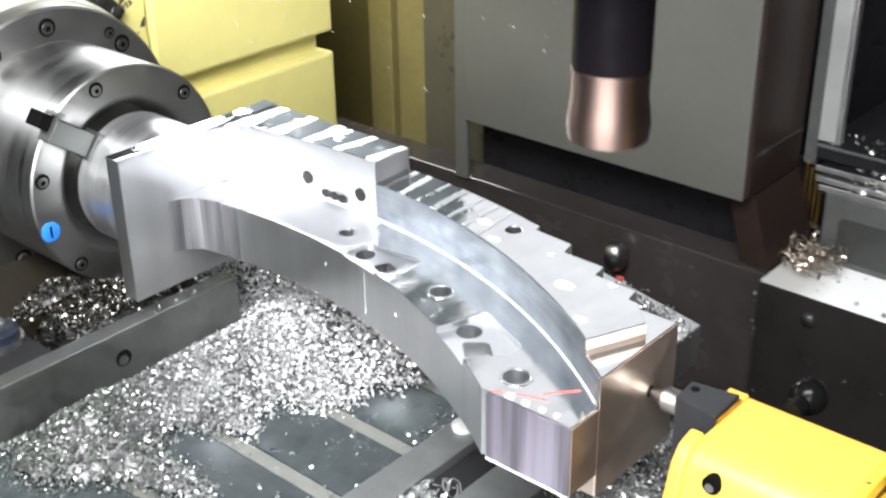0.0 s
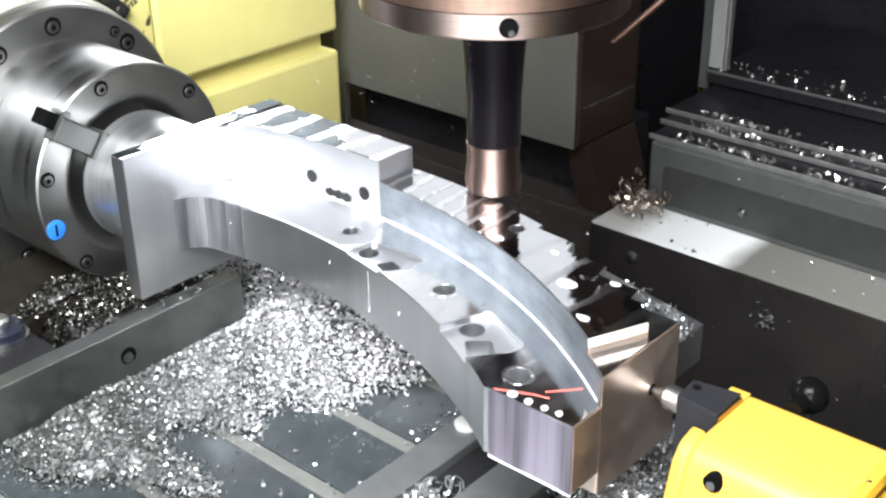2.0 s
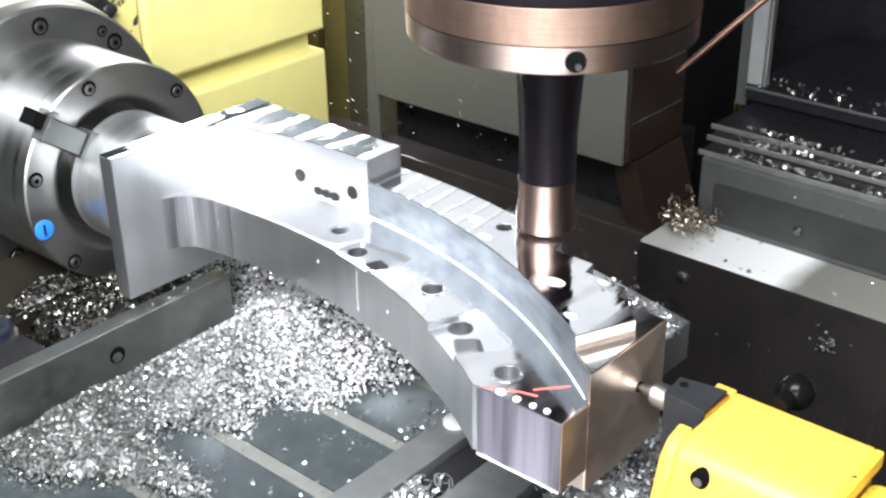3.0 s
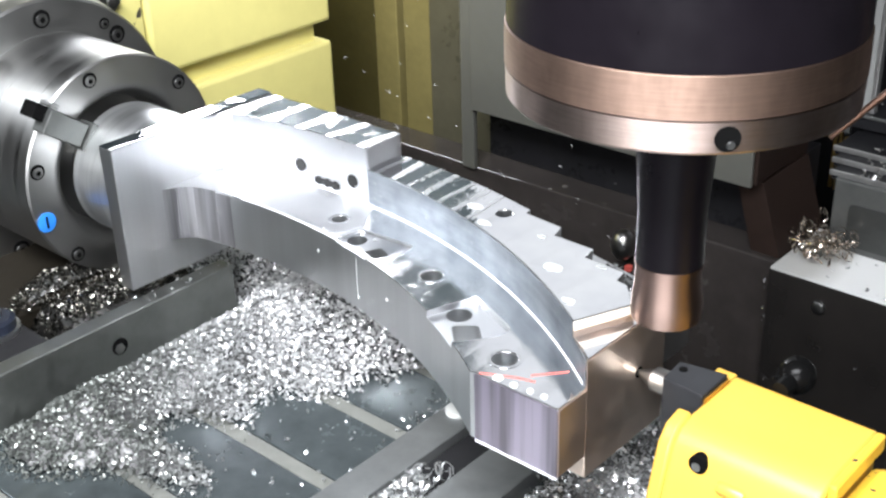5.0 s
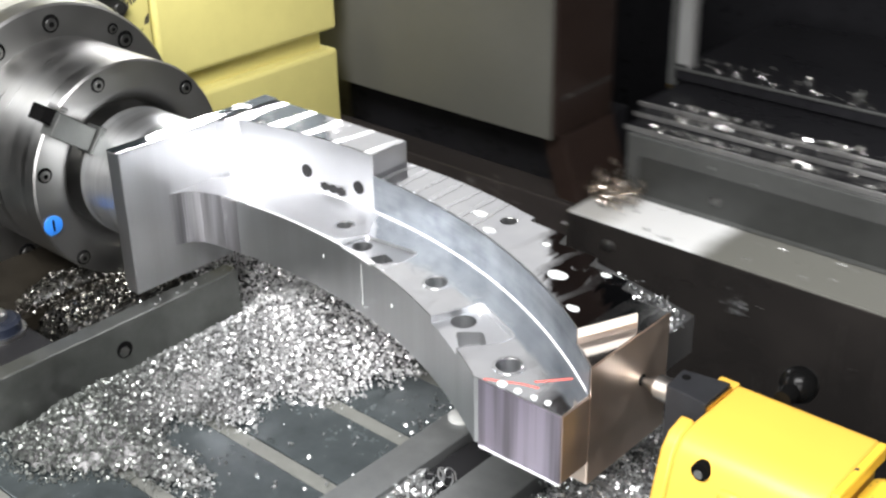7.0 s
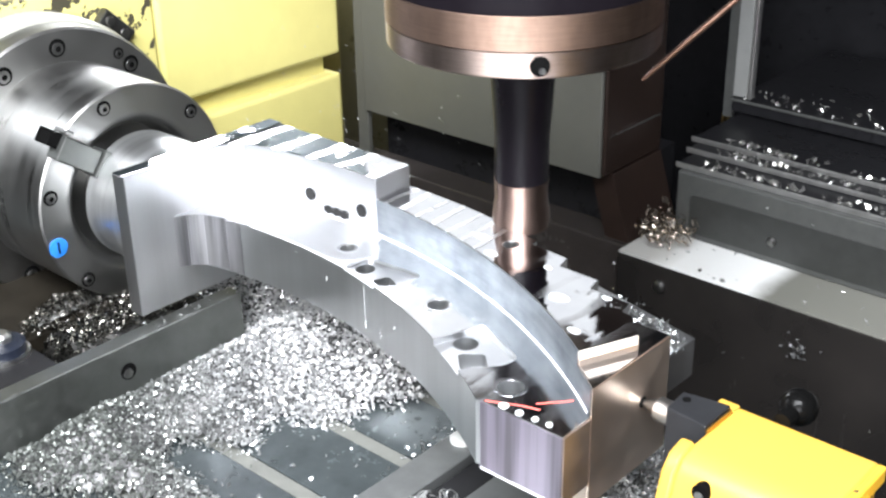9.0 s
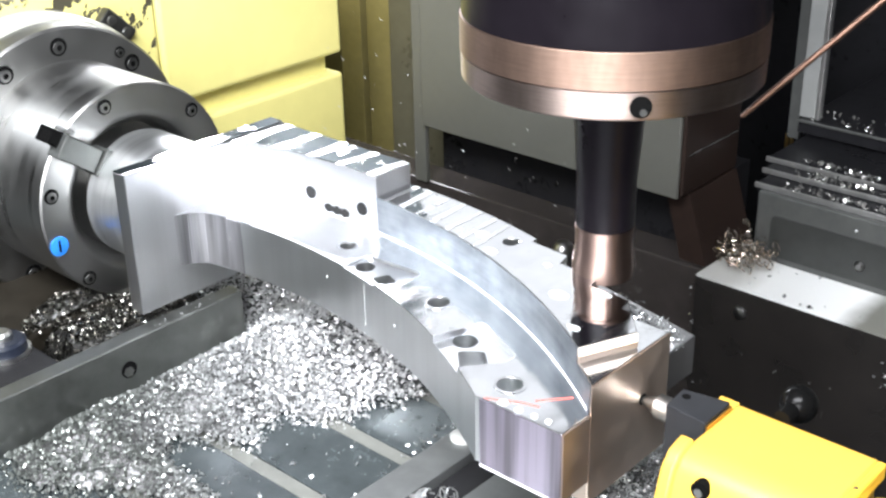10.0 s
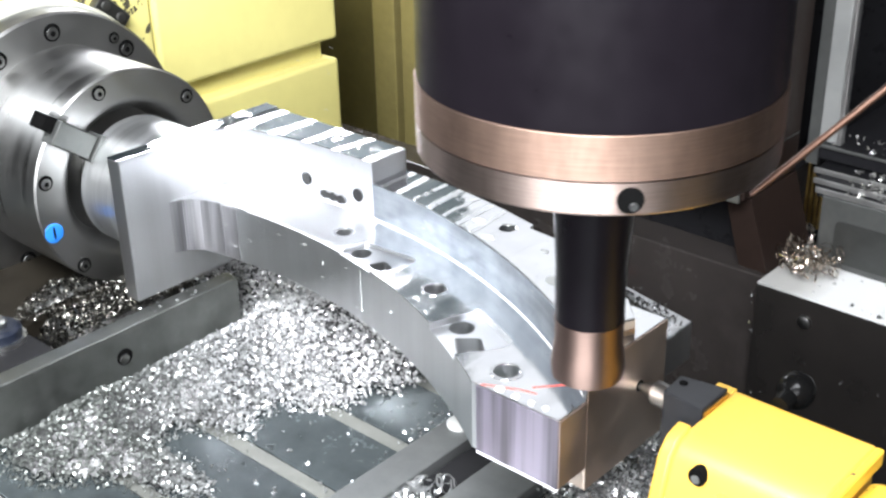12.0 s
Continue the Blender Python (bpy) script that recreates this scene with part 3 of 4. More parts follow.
def foam_patch(x, y, z, r, seed):
    """A flat uneven drop of foam."""
    rng = random.Random(seed)
    k = [rng.uniform(0.75, 1.2) for _ in range(18)]
    k = [(k[i - 1] + k[i] + k[(i + 1) % 18]) / 3 for i in range(18)]
    t = tagged(new("foam_spot"), "white patch of coolant foam on the aluminium", "coolant foam", "foam drops")
    out = [(x + r * k[i] * 1.3 * math.cos(i * math.tau / 18), y + r * k[i] * 0.8 * math.sin(i * math.tau / 18)) for i in range(18)]
    part("patch", slab(out, z + 0.0001, z + 0.0008), FOAM, t, bevel=0.0004)


for fx, fy, fr in ((0.218, 0.010, 0.0085), (0.250, 0.036, 0.004), (0.088, 0.062, 0.007), (0.118, 0.040, 0.006), (0.262, -0.028, 0.005), (0.176, 0.050, 0.0035)):
    foam_patch(fx, fy, LEDGE, fr, int(fx * 1000))


def foam_spots():
    for x, y, r in ((0.250, -0.104, 0.0046), (0.266, -0.104, 0.0036), (0.281, -0.103, 0.0031), (0.294, -0.102, 0.0030)):
        t = tagged(new("foam_spot", None), "white drop of coolant foam on the aluminium", "coolant foam", "foam drops")
        part("drop", lathe([(POCKET + 0.0002, r), (POCKET + 0.0012, r * 0.85), (POCKET + 0.0016, r * 0.3)], "z", 16, (x, y, 0)), FOAM, t, smooth=True)


foam_spots()


def coolant_runs():
    """Thin runs of coolant down the side of the arm, each ending in a drop."""
    for x, top, foot in ((-0.205, 0.156, 0.154), (-0.056, 0.158, 0.155), (0.0075, 0.172, 0.128), (0.060, 0.152, 0.150)):
        y = -0.635 + math.sqrt(0.628 ** 2 - (x + 0.119) ** 2)
        t = tagged(new("coolant_run"), "thin white run of coolant down the aluminium side", "coolant run", "coolant runs")
        part("run", lathe([(foot + 0.002, 0.00022), (top - 0.001, 0.0002), (top, 0.00015)], "z", 8, (x, y - 0.0004, 0)), FOAM, t, smooth=True)
        part("drop", lathe([(foot - 0.0012, 0.0003), (foot, 0.0007), (foot + 0.0010, 0.0007), (foot + 0.0025, 0.0003)], "z", 10, (x, y - 0.0004, 0)), FOAM, t, smooth=True)


coolant_runs()


# ---- rotary head ----
def rotary_head():
    h = empty("rotary_head", "pale yellow rotary indexing head with steel chuck", "rotary head")
    part("housing", box(-1.1, -0.60, -0.13, 0.533, 0.001, 0.132), PALE_YELLOW, h, bevel=0.006)
    part("housing_groove", box(-1.1, -0.622, -0.12, 0.515, 0.130, 0.166), PALE_YELLOW, h)
    part("housing_cover", box(-1.1, -0.60, 0.20, 0.533, 0.163, 0.35), PALE_YELLOW, h, bevel=0.006)
    part("face_plate", box(-1.1, -0.604, -0.13, 0.197, 0.134, 0.35), PEELED, h, "front plate with peeling yellow paint", bevel=0.004)
    # Added dark box: covers the lit table with the chuck's shade.
    part("base", box(-0.62, -0.387, -0.32, 0.25, 0.0006, 0.034), BASE_SHADE, h, "dark box standing in for shade below the chuck", bevel=0.004)
    part("back_ring", lathe([(-0.62, 0.1775), (-0.572, 0.1775), (-0.5655, 0.174)], "x", 96, (0, 0, 0.158)), PALE_RING, h, "pale ring behind the flange", smooth=True)
    fl = part("flange", lathe([(-0.565, 0.170), (-0.533, 0.170), (-0.530, 0.167), (-0.530, 0.10)], "x", 96, (0, 0, 0.158)), CHUCK, h, smooth=True)
    for d in (45, 88, 118, 165, 205, 238):
        a = radians(d)
        socket_bolt(fl, (-0.530, 0.147 * math.cos(a), 0.158 + 0.147 * math.sin(a)), "x", 0.0085)
    a = radians(54)
    socket_bolt(fl, (-0.530, 0.150 * math.cos(a), 0.158 + 0.150 * math.sin(a)), "x", 0.0055)
    ch = part("chuck_body", lathe([(-0.531, 0.129), (-0.392, 0.129), (-0.39, 0.127), (-0.3903, 0.097), (-0.392, 0.090), (-0.397, 0.084), (-0.405, 0.080), (-0.416, 0.077), (-0.430, 0.0765), (-0.431, 0.05)], "x", 96, (0, 0, 0.158)), CHUCK, h, smooth=True)
    for d in (42, 105, 165, 225, 285, 345):
        a = radians(d)
        socket_bolt(ch, (-0.39, 0.1165 * math.cos(a), 0.156 + 0.1165 * math.sin(a)), "x", 0.0068)
    a = radians(195)
    plug = part("blue_plug", lathe([(-0.39, 0.0115), (-0.3885, 0.0115), (-0.388, 0.010)], "x", 28, (0, 0.117 * math.cos(a), 0.156 + 0.117 * math.sin(a))), BLUE, h, "round blue plastic plug", smooth=True)
    part("plug_slot", box(-0.388, -0.3874, -0.1145, -0.112, 0.119, 0.133), HOLE, plug)
    # the clamping jaw lies slanting on the chuck's rim
    jaw = empty_part("jaw", h)
    m = Matrix.Translation((-0.384, -0.098, 0.252)) @ Euler((radians(-36), 0, 0)).to_matrix().to_4x4()
    for nm, dims, mat in (("jaw_base", (-0.012, 0.010, 0.004, 0.056, -0.020, 0.008), JAW), ("jaw_tip", (-0.012, 0.014, 0.057, 0.090, -0.022, 0.011), JAW), ("jaw_key", (-0.022, 0.002, -0.011, 0.006, -0.009, 0.009), HOLE), ("jaw_stop", (-0.012, 0.010, 0.000, 0.012, 0.0095, 0.015), SCREW)):
        bm = box(*dims)
        bmesh.ops.transform(bm, matrix=m, verts=bm.verts)
        part(nm, bm, mat, jaw, bevel=0.0015)
    tilt = Matrix.Translation((0, 0.131, 0.293)) @ Euler((radians(-45), 0, 0)).to_matrix().to_4x4()
    bm = box(-0.604, -0.590, -0.027, 0.027, -0.011, 0.011)
    bmesh.ops.transform(bm, matrix=tilt, verts=bm.verts)
    lug = part("oil_lug", bm, DARK_STEEL, h, "small dark steel lug with two screws", bevel=0.002)
    for y in (-0.014, 0.014):
        bm = lathe([(-0.5899, 0.007), (-0.587, 0.006), (-0.5865, 0.003)], "x", 16, (0, y, 0))
        bmesh.ops.transform(bm, matrix=tilt, verts=bm.verts)
        part("lug_screw", bm, SCREW, lug, smooth=True)
    return h


def empty_part(name, parent):
    ob = new(name)
    ob.parent = parent
    return ob


rotary_head()


# ---- tailstock ----
def tailstock():
    t = empty("tailstock", "yellow tailstock with black cap and steel centre", "tailstock")
    prof = [(0.024, 0.02), (0.024, 0.171), (0.020, 0.175), (-0.046, 0.175), (-0.062, 0.171), (-0.072, 0.160), (-0.084, 0.120), (-0.096, 0.02)]
    bm = bmesh.new()
    ends = [[bm.verts.new((x, y, z)) for y, z in prof] for x in (0.389, 0.506)]
    nose = [[bm.verts.new((x, y, z)) for y, z in [(-0.043, 0.02), (-0.043, 0.175), *prof[3:]]] for x in (0.377, 0.3891)]
    for rows in (ends, nose):
        for i in range(len(rows[0])):
            bm.faces.new((rows[0][i - 1], rows[0][i], rows[1][i], rows[1][i - 1]))
        bm.faces.new(rows[0])
        bm.faces.new(rows[1])
    body = part("body", bm, YELLOW, t, bevel=0.003, smooth=True)
    part("guide_rail", box(0.3725, 0.3895, 0.0138, 0.0238, 0.10, 0.1746), YELLOW, body, bevel=0.001)
    part("end_face", box(0.5062, 0.60, -0.09, 0.02, 0.02, 0.150), WORN_YELLOW, t, "end with chipped yellow paint", bevel=0.01)
    part("worn_edge", box(0.5055, 0.5125, -0.06, 0.021, 0.160, 0.1745), WORN_YELLOW, t, bevel=0.002)
    part("body_slot", lathe([(-0.0765, 0.0072), (-0.066, 0.0072)], "y", 24, (0.414, 0, 0.157)), HOLE, body)
    part("slot_bolt", lathe([(-0.0772, 0.0035), (-0.074, 0.0045)], "y", 16, (0.4132, 0, 0.1548)), STEEL, body, smooth=True)
    part("pressed_slot", lathe([(0.4300, 0.0012), (0.4315, 0.0042), (0.4345, 0.0056), (0.4500, 0.0056), (0.4530, 0.0042), (0.4545, 0.0012)], "x", 24, (0, -0.0752, 0.146)), YELLOW, body, smooth=True)
    cap = part("cap", slab([(0.3510, -0.0250), (0.3490, 0.0035), (0.3880, 0.0105), (0.3885, -0.0290)], 0.03, 0.1810), CAP_STEEL, t, "blackened steel cap over the quill", bevel=0.0012)
    part("clamp_knob", lathe([(0.022, 0.007), (0.034, 0.008)] + [(0.050 - 0.0155 * math.cos(radians(a)), 0.0155 * math.sin(radians(a))) for a in range(30, 180, 10)], "y", 40, (0.4265, 0, 0.1755)), KNOB, t, "round black plastic clamping knob", smooth=True)
    part("cap_screw", lathe([(0.1811, 0.0036), (0.1816, 0.0036)], "z", 16, (0.3575, -0.0055, 0)), HOLE, cap)
    # Strip added for the yellow that the cap's steel edge reflects.
    part("cap_reflection", box(0.3888, 0.3902, -0.0285, 0.0090, 0.1700, 0.1785), BRASS, cap, "thin strip for the yellow reflected in the cap")
    part("centre", lathe([(0.3135, 0.0025), (0.329, 0.0085), (0.3295, 0.0105), (0.350, 0.0105)], "x", 40, (0, 0, 0.158)), STEEL, t, "conical steel centre", smooth=True)
    part("base", box(0.36, 0.70, -0.11, 0.03, 0.0205, 0.0305), BLACK, t)
    return t


tailstock()


# ---- the machine behind, which slides past the table ----
def machine_body():
    m = empty("machine_frame", "grey and black machine frame behind the table", "machine", kind="structure")
    col = part("column", box(-0.70, -0.232, 0.590, 0.735, 0.056, 2.0), BROWN, m, bevel=0.003)
    part("front_panel", box(-0.703, -0.236, 0.583, 0.5895, 0.054, 0.37), GREY, col, "grey front panel", bevel=0.002)
    part("glow_panel", box(-0.70, -0.236, 0.578, 0.5895, 0.374, 0.86), GLOW, col, "unseen glowing panel added for reflections")
    part("panel_trim", box(-0.728, -0.7035, 0.590, 0.60, -0.046, 0.37), GREY, m, bevel=0.002)
    part("seam", box(-0.2318, -0.2308, 0.60, 0.730, 0.112, 0.114), DARK, m)
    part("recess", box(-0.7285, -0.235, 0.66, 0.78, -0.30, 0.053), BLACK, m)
    part("panel_return", box(-0.930, -0.729, 0.745, 0.7845, -0.30, 0.48), RETURN, m, "grey return sheet", bevel=0.003)
    bm = slab([(-0.27, -0.054), (-0.232, -0.054), (-0.199, 0.0455), (-0.240, 0.0455)], 0.61, 0.735)
    bmesh.ops.transform(bm, matrix=Matrix(((1, 0, 0, 0), (0, 0, 1, 0), (0, -1, 0, 0), (0, 0, 0, 1))), verts=bm.verts)
    part("side_skirt", bm, BROWN, m)
    part("sill", box(-2.6, -0.2, 0.60, 0.659, -0.40, -0.046), SILL, m, bevel=0.002)
    part("guard_wall", box(-0.197, 1.4, 0.58, 0.72, -0.4, -0.047), WALL, m, bevel=0.0015)
    part("guard_ledge", box(-0.196, 1.4, 0.581, 0.72, -0.0465, -0.0435), LEDGE_GLARE, m)
    for x, z in ((-0.125, -0.078), (0.33, -0.078), (0.75, -0.078)):
        part("wall_bolt", lathe([(0.574, 0.005), (0.576, 0.0085), (0.5799, 0.009)], "y", 18, (x, 0, z)), SCREW, m, smooth=True)
    ball = part("ball_nozzle", lathe([(-0.022, 0.004), (-0.020, 0.010), (-0.012, 0.016), (0, 0.018), (0.012, 0.016), (0.020, 0.009), (0.022, 0.003)], "z", 32, (BALL[0], 0.585, BALL[1])), STEEL, m, "round steel coolant nozzle", smooth=True)
    part("nozzle_ring", lathe([(BALL[1] - 0.036, 0.006), (BALL[1] - 0.030, 0.006)], "z", 20, (BALL[0] + 0.012, 0.582, 0)), RED, ball, "red plastic ring")
    # telescopic covers: each leaf slides in the one before it
    front = part("cover_leaf", box(-0.166, 1.4, 0.678, 0.70, -0.0432, 0.056), COVER, m, bevel=0.0025)
    part("leaf_inset", slab(rounded([(-0.143, -0.034), (1.3, -0.034), (1.3, 0.026), (-0.143, 0.026)], 0.010), -0.6779, -0.6768), INSET, front, bevel=0.0004)
    bpy.data.objects["leaf_inset"].data.transform(Matrix(((1, 0, 0, 0), (0, 0, -1, 0), (0, 1, 0, 0), (0, 0, 0, 1))))
    part("leaf_bolt", lathe([(0.672, 0.004), (0.6755, 0.007), (0.6764, 0.0072)], "y", 18, (-0.012, 0, -0.010)), SCREW, front, smooth=True)
    for x, y, z, back, share in LEAVES:
        # BLACK puts the dark that the leaf tops reflect into their colour.
        leaf = part("cover_leaf", box(x, 1.4, y, back, z - 0.012, z), BLACK, m, bevel=0.0015)
        part("leaf_lip", box(x - 0.001, 1.4, y - 0.0035, y - 0.0002, z - 0.0055, z + 0.0020), LIP, leaf, bevel=0.0008)
        SLIDING.append((leaf, share))
    rear = part("rear_cover", box(-0.206, 1.4, 0.8935, 1.23, 0.078, 0.098), BLACK, m, bevel=0.002)
    part("rear_lip", box(-0.208, 1.4, 0.8895, 0.8932, 0.0955, 0.100), COVER, rear, bevel=0.001)
    for k in range(9):
        part("cover_screw", lathe([(0.0982, 0.0045), (0.1005, 0.0040), (0.1012, 0.0022)], "z", 14, (-0.19 + 0.09 * k, 0.905, 0)), SCREW, rear, smooth=True)
    part("pillar", box(-0.2125, -0.187, 0.906, 0.916, 0.0985, 2.0), LEDGE_STEEL, rear, "bare grey steel pillar", bevel=0.0015)
    part("pillar_flange", box(-0.187, -0.180, 0.903, 0.9155, 0.0985, 2.0), LIP, rear, bevel=0.001)
    part("pillar_cheek", box(-0.2305, -0.213, 0.912, 0.918, 0.06, 2.0), COVER, rear)
    SLIDING.append((rear, 0.80))
    for x, y, z in ((-0.2440, 0.939, 0.054), (-0.2345, 0.935, 0.050), (-0.2250, 0.931, 0.046), (-0.2155, 0.927, 0.041), (-0.2065, 0.923, 0.036)):
        part("brass_wiper", box(x - 0.0024, x + 0.0024, y, y + 0.006, -0.040, z), BRASS, rear, "brass wiper strip", bevel=0.0008)
    # Black sheet added to supply the darkness of the gap beside the column.
    part("dark_gap_wall", box(-0.75, 1.6, 1.32, 1.36, -0.4, 2.2), BLACK, m)
    # the left part of the guard
    for a, b, y, mat in ((-2.6, -1.108, 0.80, OLIVE_DARK), (-1.1075, -1.0990, 0.81, BROWN), (-1.0985, -1.0435, 0.785, OLIVE), (-1.043, -1.0325, 0.81, BROWN), (-1.032, -0.7285, 0.79, OLIVE)):
        part("guard_panel", box(a, b, y, 0.85, -0.40, 0.48), mat, m, bevel=0.002)
    # Out of view; added so the milled tops mirror a grey tone.
    part("reflected_sheet", box(-2.6, -0.7285, 0.80, 0.85, 0.485, 1.30), REFLECTED, m, "unseen grey sheet added for reflections", bevel=0.002)
    return m


REFLECTED = plain("reflected_sheet_grey", (0.05, 0.065, 0.07), 0.45, 0.0, 0.1)
RETURN = plain("grey_return_sheet", (0.10, 0.093, 0.062), 0.3, 0.2, 0.2)
COVER = plain("dark_cover_steel", (0.092, 0.095, 0.092), 0.33, 0.4, 0.2)
LIP = plain("bare_lip_steel", (0.48, 0.48, 0.47), 0.35, 0.9, 0.2)
WALL, lnt, lb = nodes("dark_wall_enamel", 0.18)
lst = noise_tex(lnt, coords(lnt, (1, 1, 0.05)), 38, 5, 0.65)
lbl = noise_tex(lnt, coords(lnt), 7, 4)
link(lnt, ramp(lnt, lst, "Fac", [(0.35, 0.10), (0.55, 0.16), (0.72, 0.36)]), "Color", lb, "Roughness")
link(lnt, ramp(lnt, lbl, "Fac", [(0.3, (0.013, 0.012, 0.0115)), (0.7, (0.024, 0.0215, 0.020))]), "Color", lb, "Base Color")
SILL = plain("dark_sill_enamel", (0.038, 0.033, 0.031), 0.24, 0.0, 0.3, 30)
# Bright stretch of light on the ledge, painted in along x.
LEDGE_GLARE, wnt, wb = nodes("ledge_glare_steel", 0.4, 0.0)
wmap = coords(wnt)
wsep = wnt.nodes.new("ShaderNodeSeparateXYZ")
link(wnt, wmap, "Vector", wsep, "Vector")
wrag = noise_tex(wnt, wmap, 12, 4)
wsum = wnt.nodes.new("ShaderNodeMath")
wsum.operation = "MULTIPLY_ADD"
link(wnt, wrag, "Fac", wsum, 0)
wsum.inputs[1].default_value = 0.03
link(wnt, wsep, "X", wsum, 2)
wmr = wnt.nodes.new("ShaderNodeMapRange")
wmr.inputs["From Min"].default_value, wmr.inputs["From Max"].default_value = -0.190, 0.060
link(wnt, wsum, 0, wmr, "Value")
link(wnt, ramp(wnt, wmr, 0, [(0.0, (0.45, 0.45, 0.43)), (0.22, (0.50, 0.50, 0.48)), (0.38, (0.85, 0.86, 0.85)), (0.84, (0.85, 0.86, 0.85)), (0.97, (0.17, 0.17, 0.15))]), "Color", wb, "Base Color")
OLIVE_DARK = plain("dark_olive_sheet", (0.10, 0.085, 0.03), 0.35, 0.3, 0.2)
BALL = (-0.423, -0.085)
# Darker than COVER: the recess's shade is put into its colour.
INSET = plain("inset_shade_steel", (0.045, 0.047, 0.045), 0.35, 0.4, 0.2)
LEAVES = ((-0.176, 0.692, 0.0615, 0.79, 0.05), (-0.186, 0.736, 0.0680, 0.83, 0.21), (-0.196, 0.766, 0.0740, 1.05, 0.26))
SLIDING = []
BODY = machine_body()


def room():
    t = empty("machine_enclosure", "dark closed sheet metal machine enclosure", "enclosure", kind="structure")
    part("floor_pan", box(-3.2, 3.2, -2.4, 2.3, -0.5, -0.45), BLACK, t)
    part("far_wall", box(-3.2, 3.2, 2.25, 2.3, -0.45, 2.6), DARK, t)
    part("side_wall", box(-3.2, -3.15, -2.4, 2.25, -0.45, 2.6), DARK, t)
    part("side_wall", box(3.15, 3.2, -2.4, 2.25, -0.45, 2.6), GREY, t)
    part("front_wall", box(-3.15, 3.15, -2.4, -2.35, -0.45, 2.6), GREY, t)
    c = tagged(new("ceiling"), "grey sheet metal ceiling", "ceiling", kind="structure")
    part("ceiling_sheet", box(-3.2, 3.2, -2.4, 2.3, 2.6, 2.65), GREY, c)


room()


# ---- spindle ----
def spindle():
    s = empty("spindle", "black spindle with brown tinted steel ring and milling cutter", "spindle")
    part("housing", lathe([(0.2473, 0.1245), (0.85, 0.1245)], "z", 96), SPINDLE, s, smooth=True)
    ring = part("nose_ring", lathe([(0.1940, 0.105), (0.1947, 0.1235), (0.1965, 0.125), (0.2165, 0.1255)], "z", 96), RING_LOW, s, "ground steel nose ring with side hole", smooth=True)
    part("upper_ring", lathe([(0.2172, 0.1235), (0.218, 0.126), (0.2465, 0.126), (0.2470, 0.1255)], "z", 96), RING, s, "dull upper ring with a painted brown reflection", smooth=True)
    bm = lathe([(0.108, 0.0085), (0.1261, 0.0085)], "x", 24, (0, 0, 0.2058))
    bmesh.ops.transform(bm, matrix=Euler((0, 0, math.atan2(-0.713, 0.701))).to_matrix().to_4x4(), verts=bm.verts)
    part("ring_hole", bm, HOLE, ring)
    bm = lathe([(0.1260, 0.0030), (0.1274, 0.0024)], "x", 14, (0, 0.002, 0.2015))
    bmesh.ops.transform(bm, matrix=Euler((0, 0, math.atan2(-0.713, 0.701))).to_matrix().to_4x4(), verts=bm.verts)
    part("hole_screw", bm, STEEL, ring, smooth=True)
    part("tool_holder", lathe([(0.0562, 0.0262), (0.10, 0.0262), (0.15, 0.0295), (0.182, 0.0330), (0.187, 0.039), (0.1944, 0.039)], "z", 64), SPINDLE, s, "black tapered tool holder", smooth=True)
    cut = part("cutter", lathe([(0.005, 0.020), (0.007, 0.0270), (0.016, 0.0282), (0.027, 0.0272), (0.036, 0.0258), (0.0560, 0.0258)], "z", 64), CUTTER, s, "coppery cutter head", smooth=True)
    part("collar", lathe([(0.0530, 0.0258), (0.0534, 0.0266), (0.0556, 0.0266), (0.0561, 0.0255)], "z", 64), CUTTER, cut, "bright ring round the cutter", smooth=True)
    # coolant pipe beside the nose
    bm = bmesh.new()
    a, b = Vector((0.084, 0.073, 0.153)), Vector((0.296, 0.256, 0.412))
    d = (b - a).normalized()
    side = d.orthogonal().normalized()
    up = d.cross(side)
    rings = [[bm.verts.new(p + (side * math.cos(i * math.tau / 12) + up * math.sin(i * math.tau / 12)) * r) for i in range(12)] for p, r in ((a, 0.0018), (a + d * 0.02, 0.0027), (b, 0.0027))]
    for p, q in zip(rings, rings[1:]):
        for i in range(12):
            bm.faces.new((p[i - 1], p[i], q[i], q[i - 1]))
    part("coolant_pipe", bm, PIPE, s, "thin copper coolant pipe", smooth=True)
    return s


def brushed(name, colour, rough):
    """Ground metal with fine level lines round the z axis."""
    m, nt, b = nodes(name, rough, 1.0, colour)
    n = noise_tex(nt, coords(nt, (0.3, 0.3, 6)), 120, 2)
    stain = noise_tex(nt, coords(nt, (1, 1, 0.35)), 16, 5, 0.65)
    both = nt.nodes.new("ShaderNodeMath")
    both.operation = "MULTIPLY_ADD"
    link(nt, n, "Fac", both, 0)
    both.inputs[1].default_value = 0.25
    link(nt, stain, "Fac", both, 2)
    link(nt, ramp(nt, both, 0, [(0.45, tuple(c * 0.62 for c in colour)), (0.80, tuple(c * 1.15 for c in colour))]), "Color", b, "Base Color")
    link(nt, ramp(nt, stain, "Fac", [(0.35, rough * 1.3), (0.65, rough * 0.8)]), "Color", b, "Roughness")
    bump(nt, b, n, "Fac", 0.04, 0.0002)
    return m


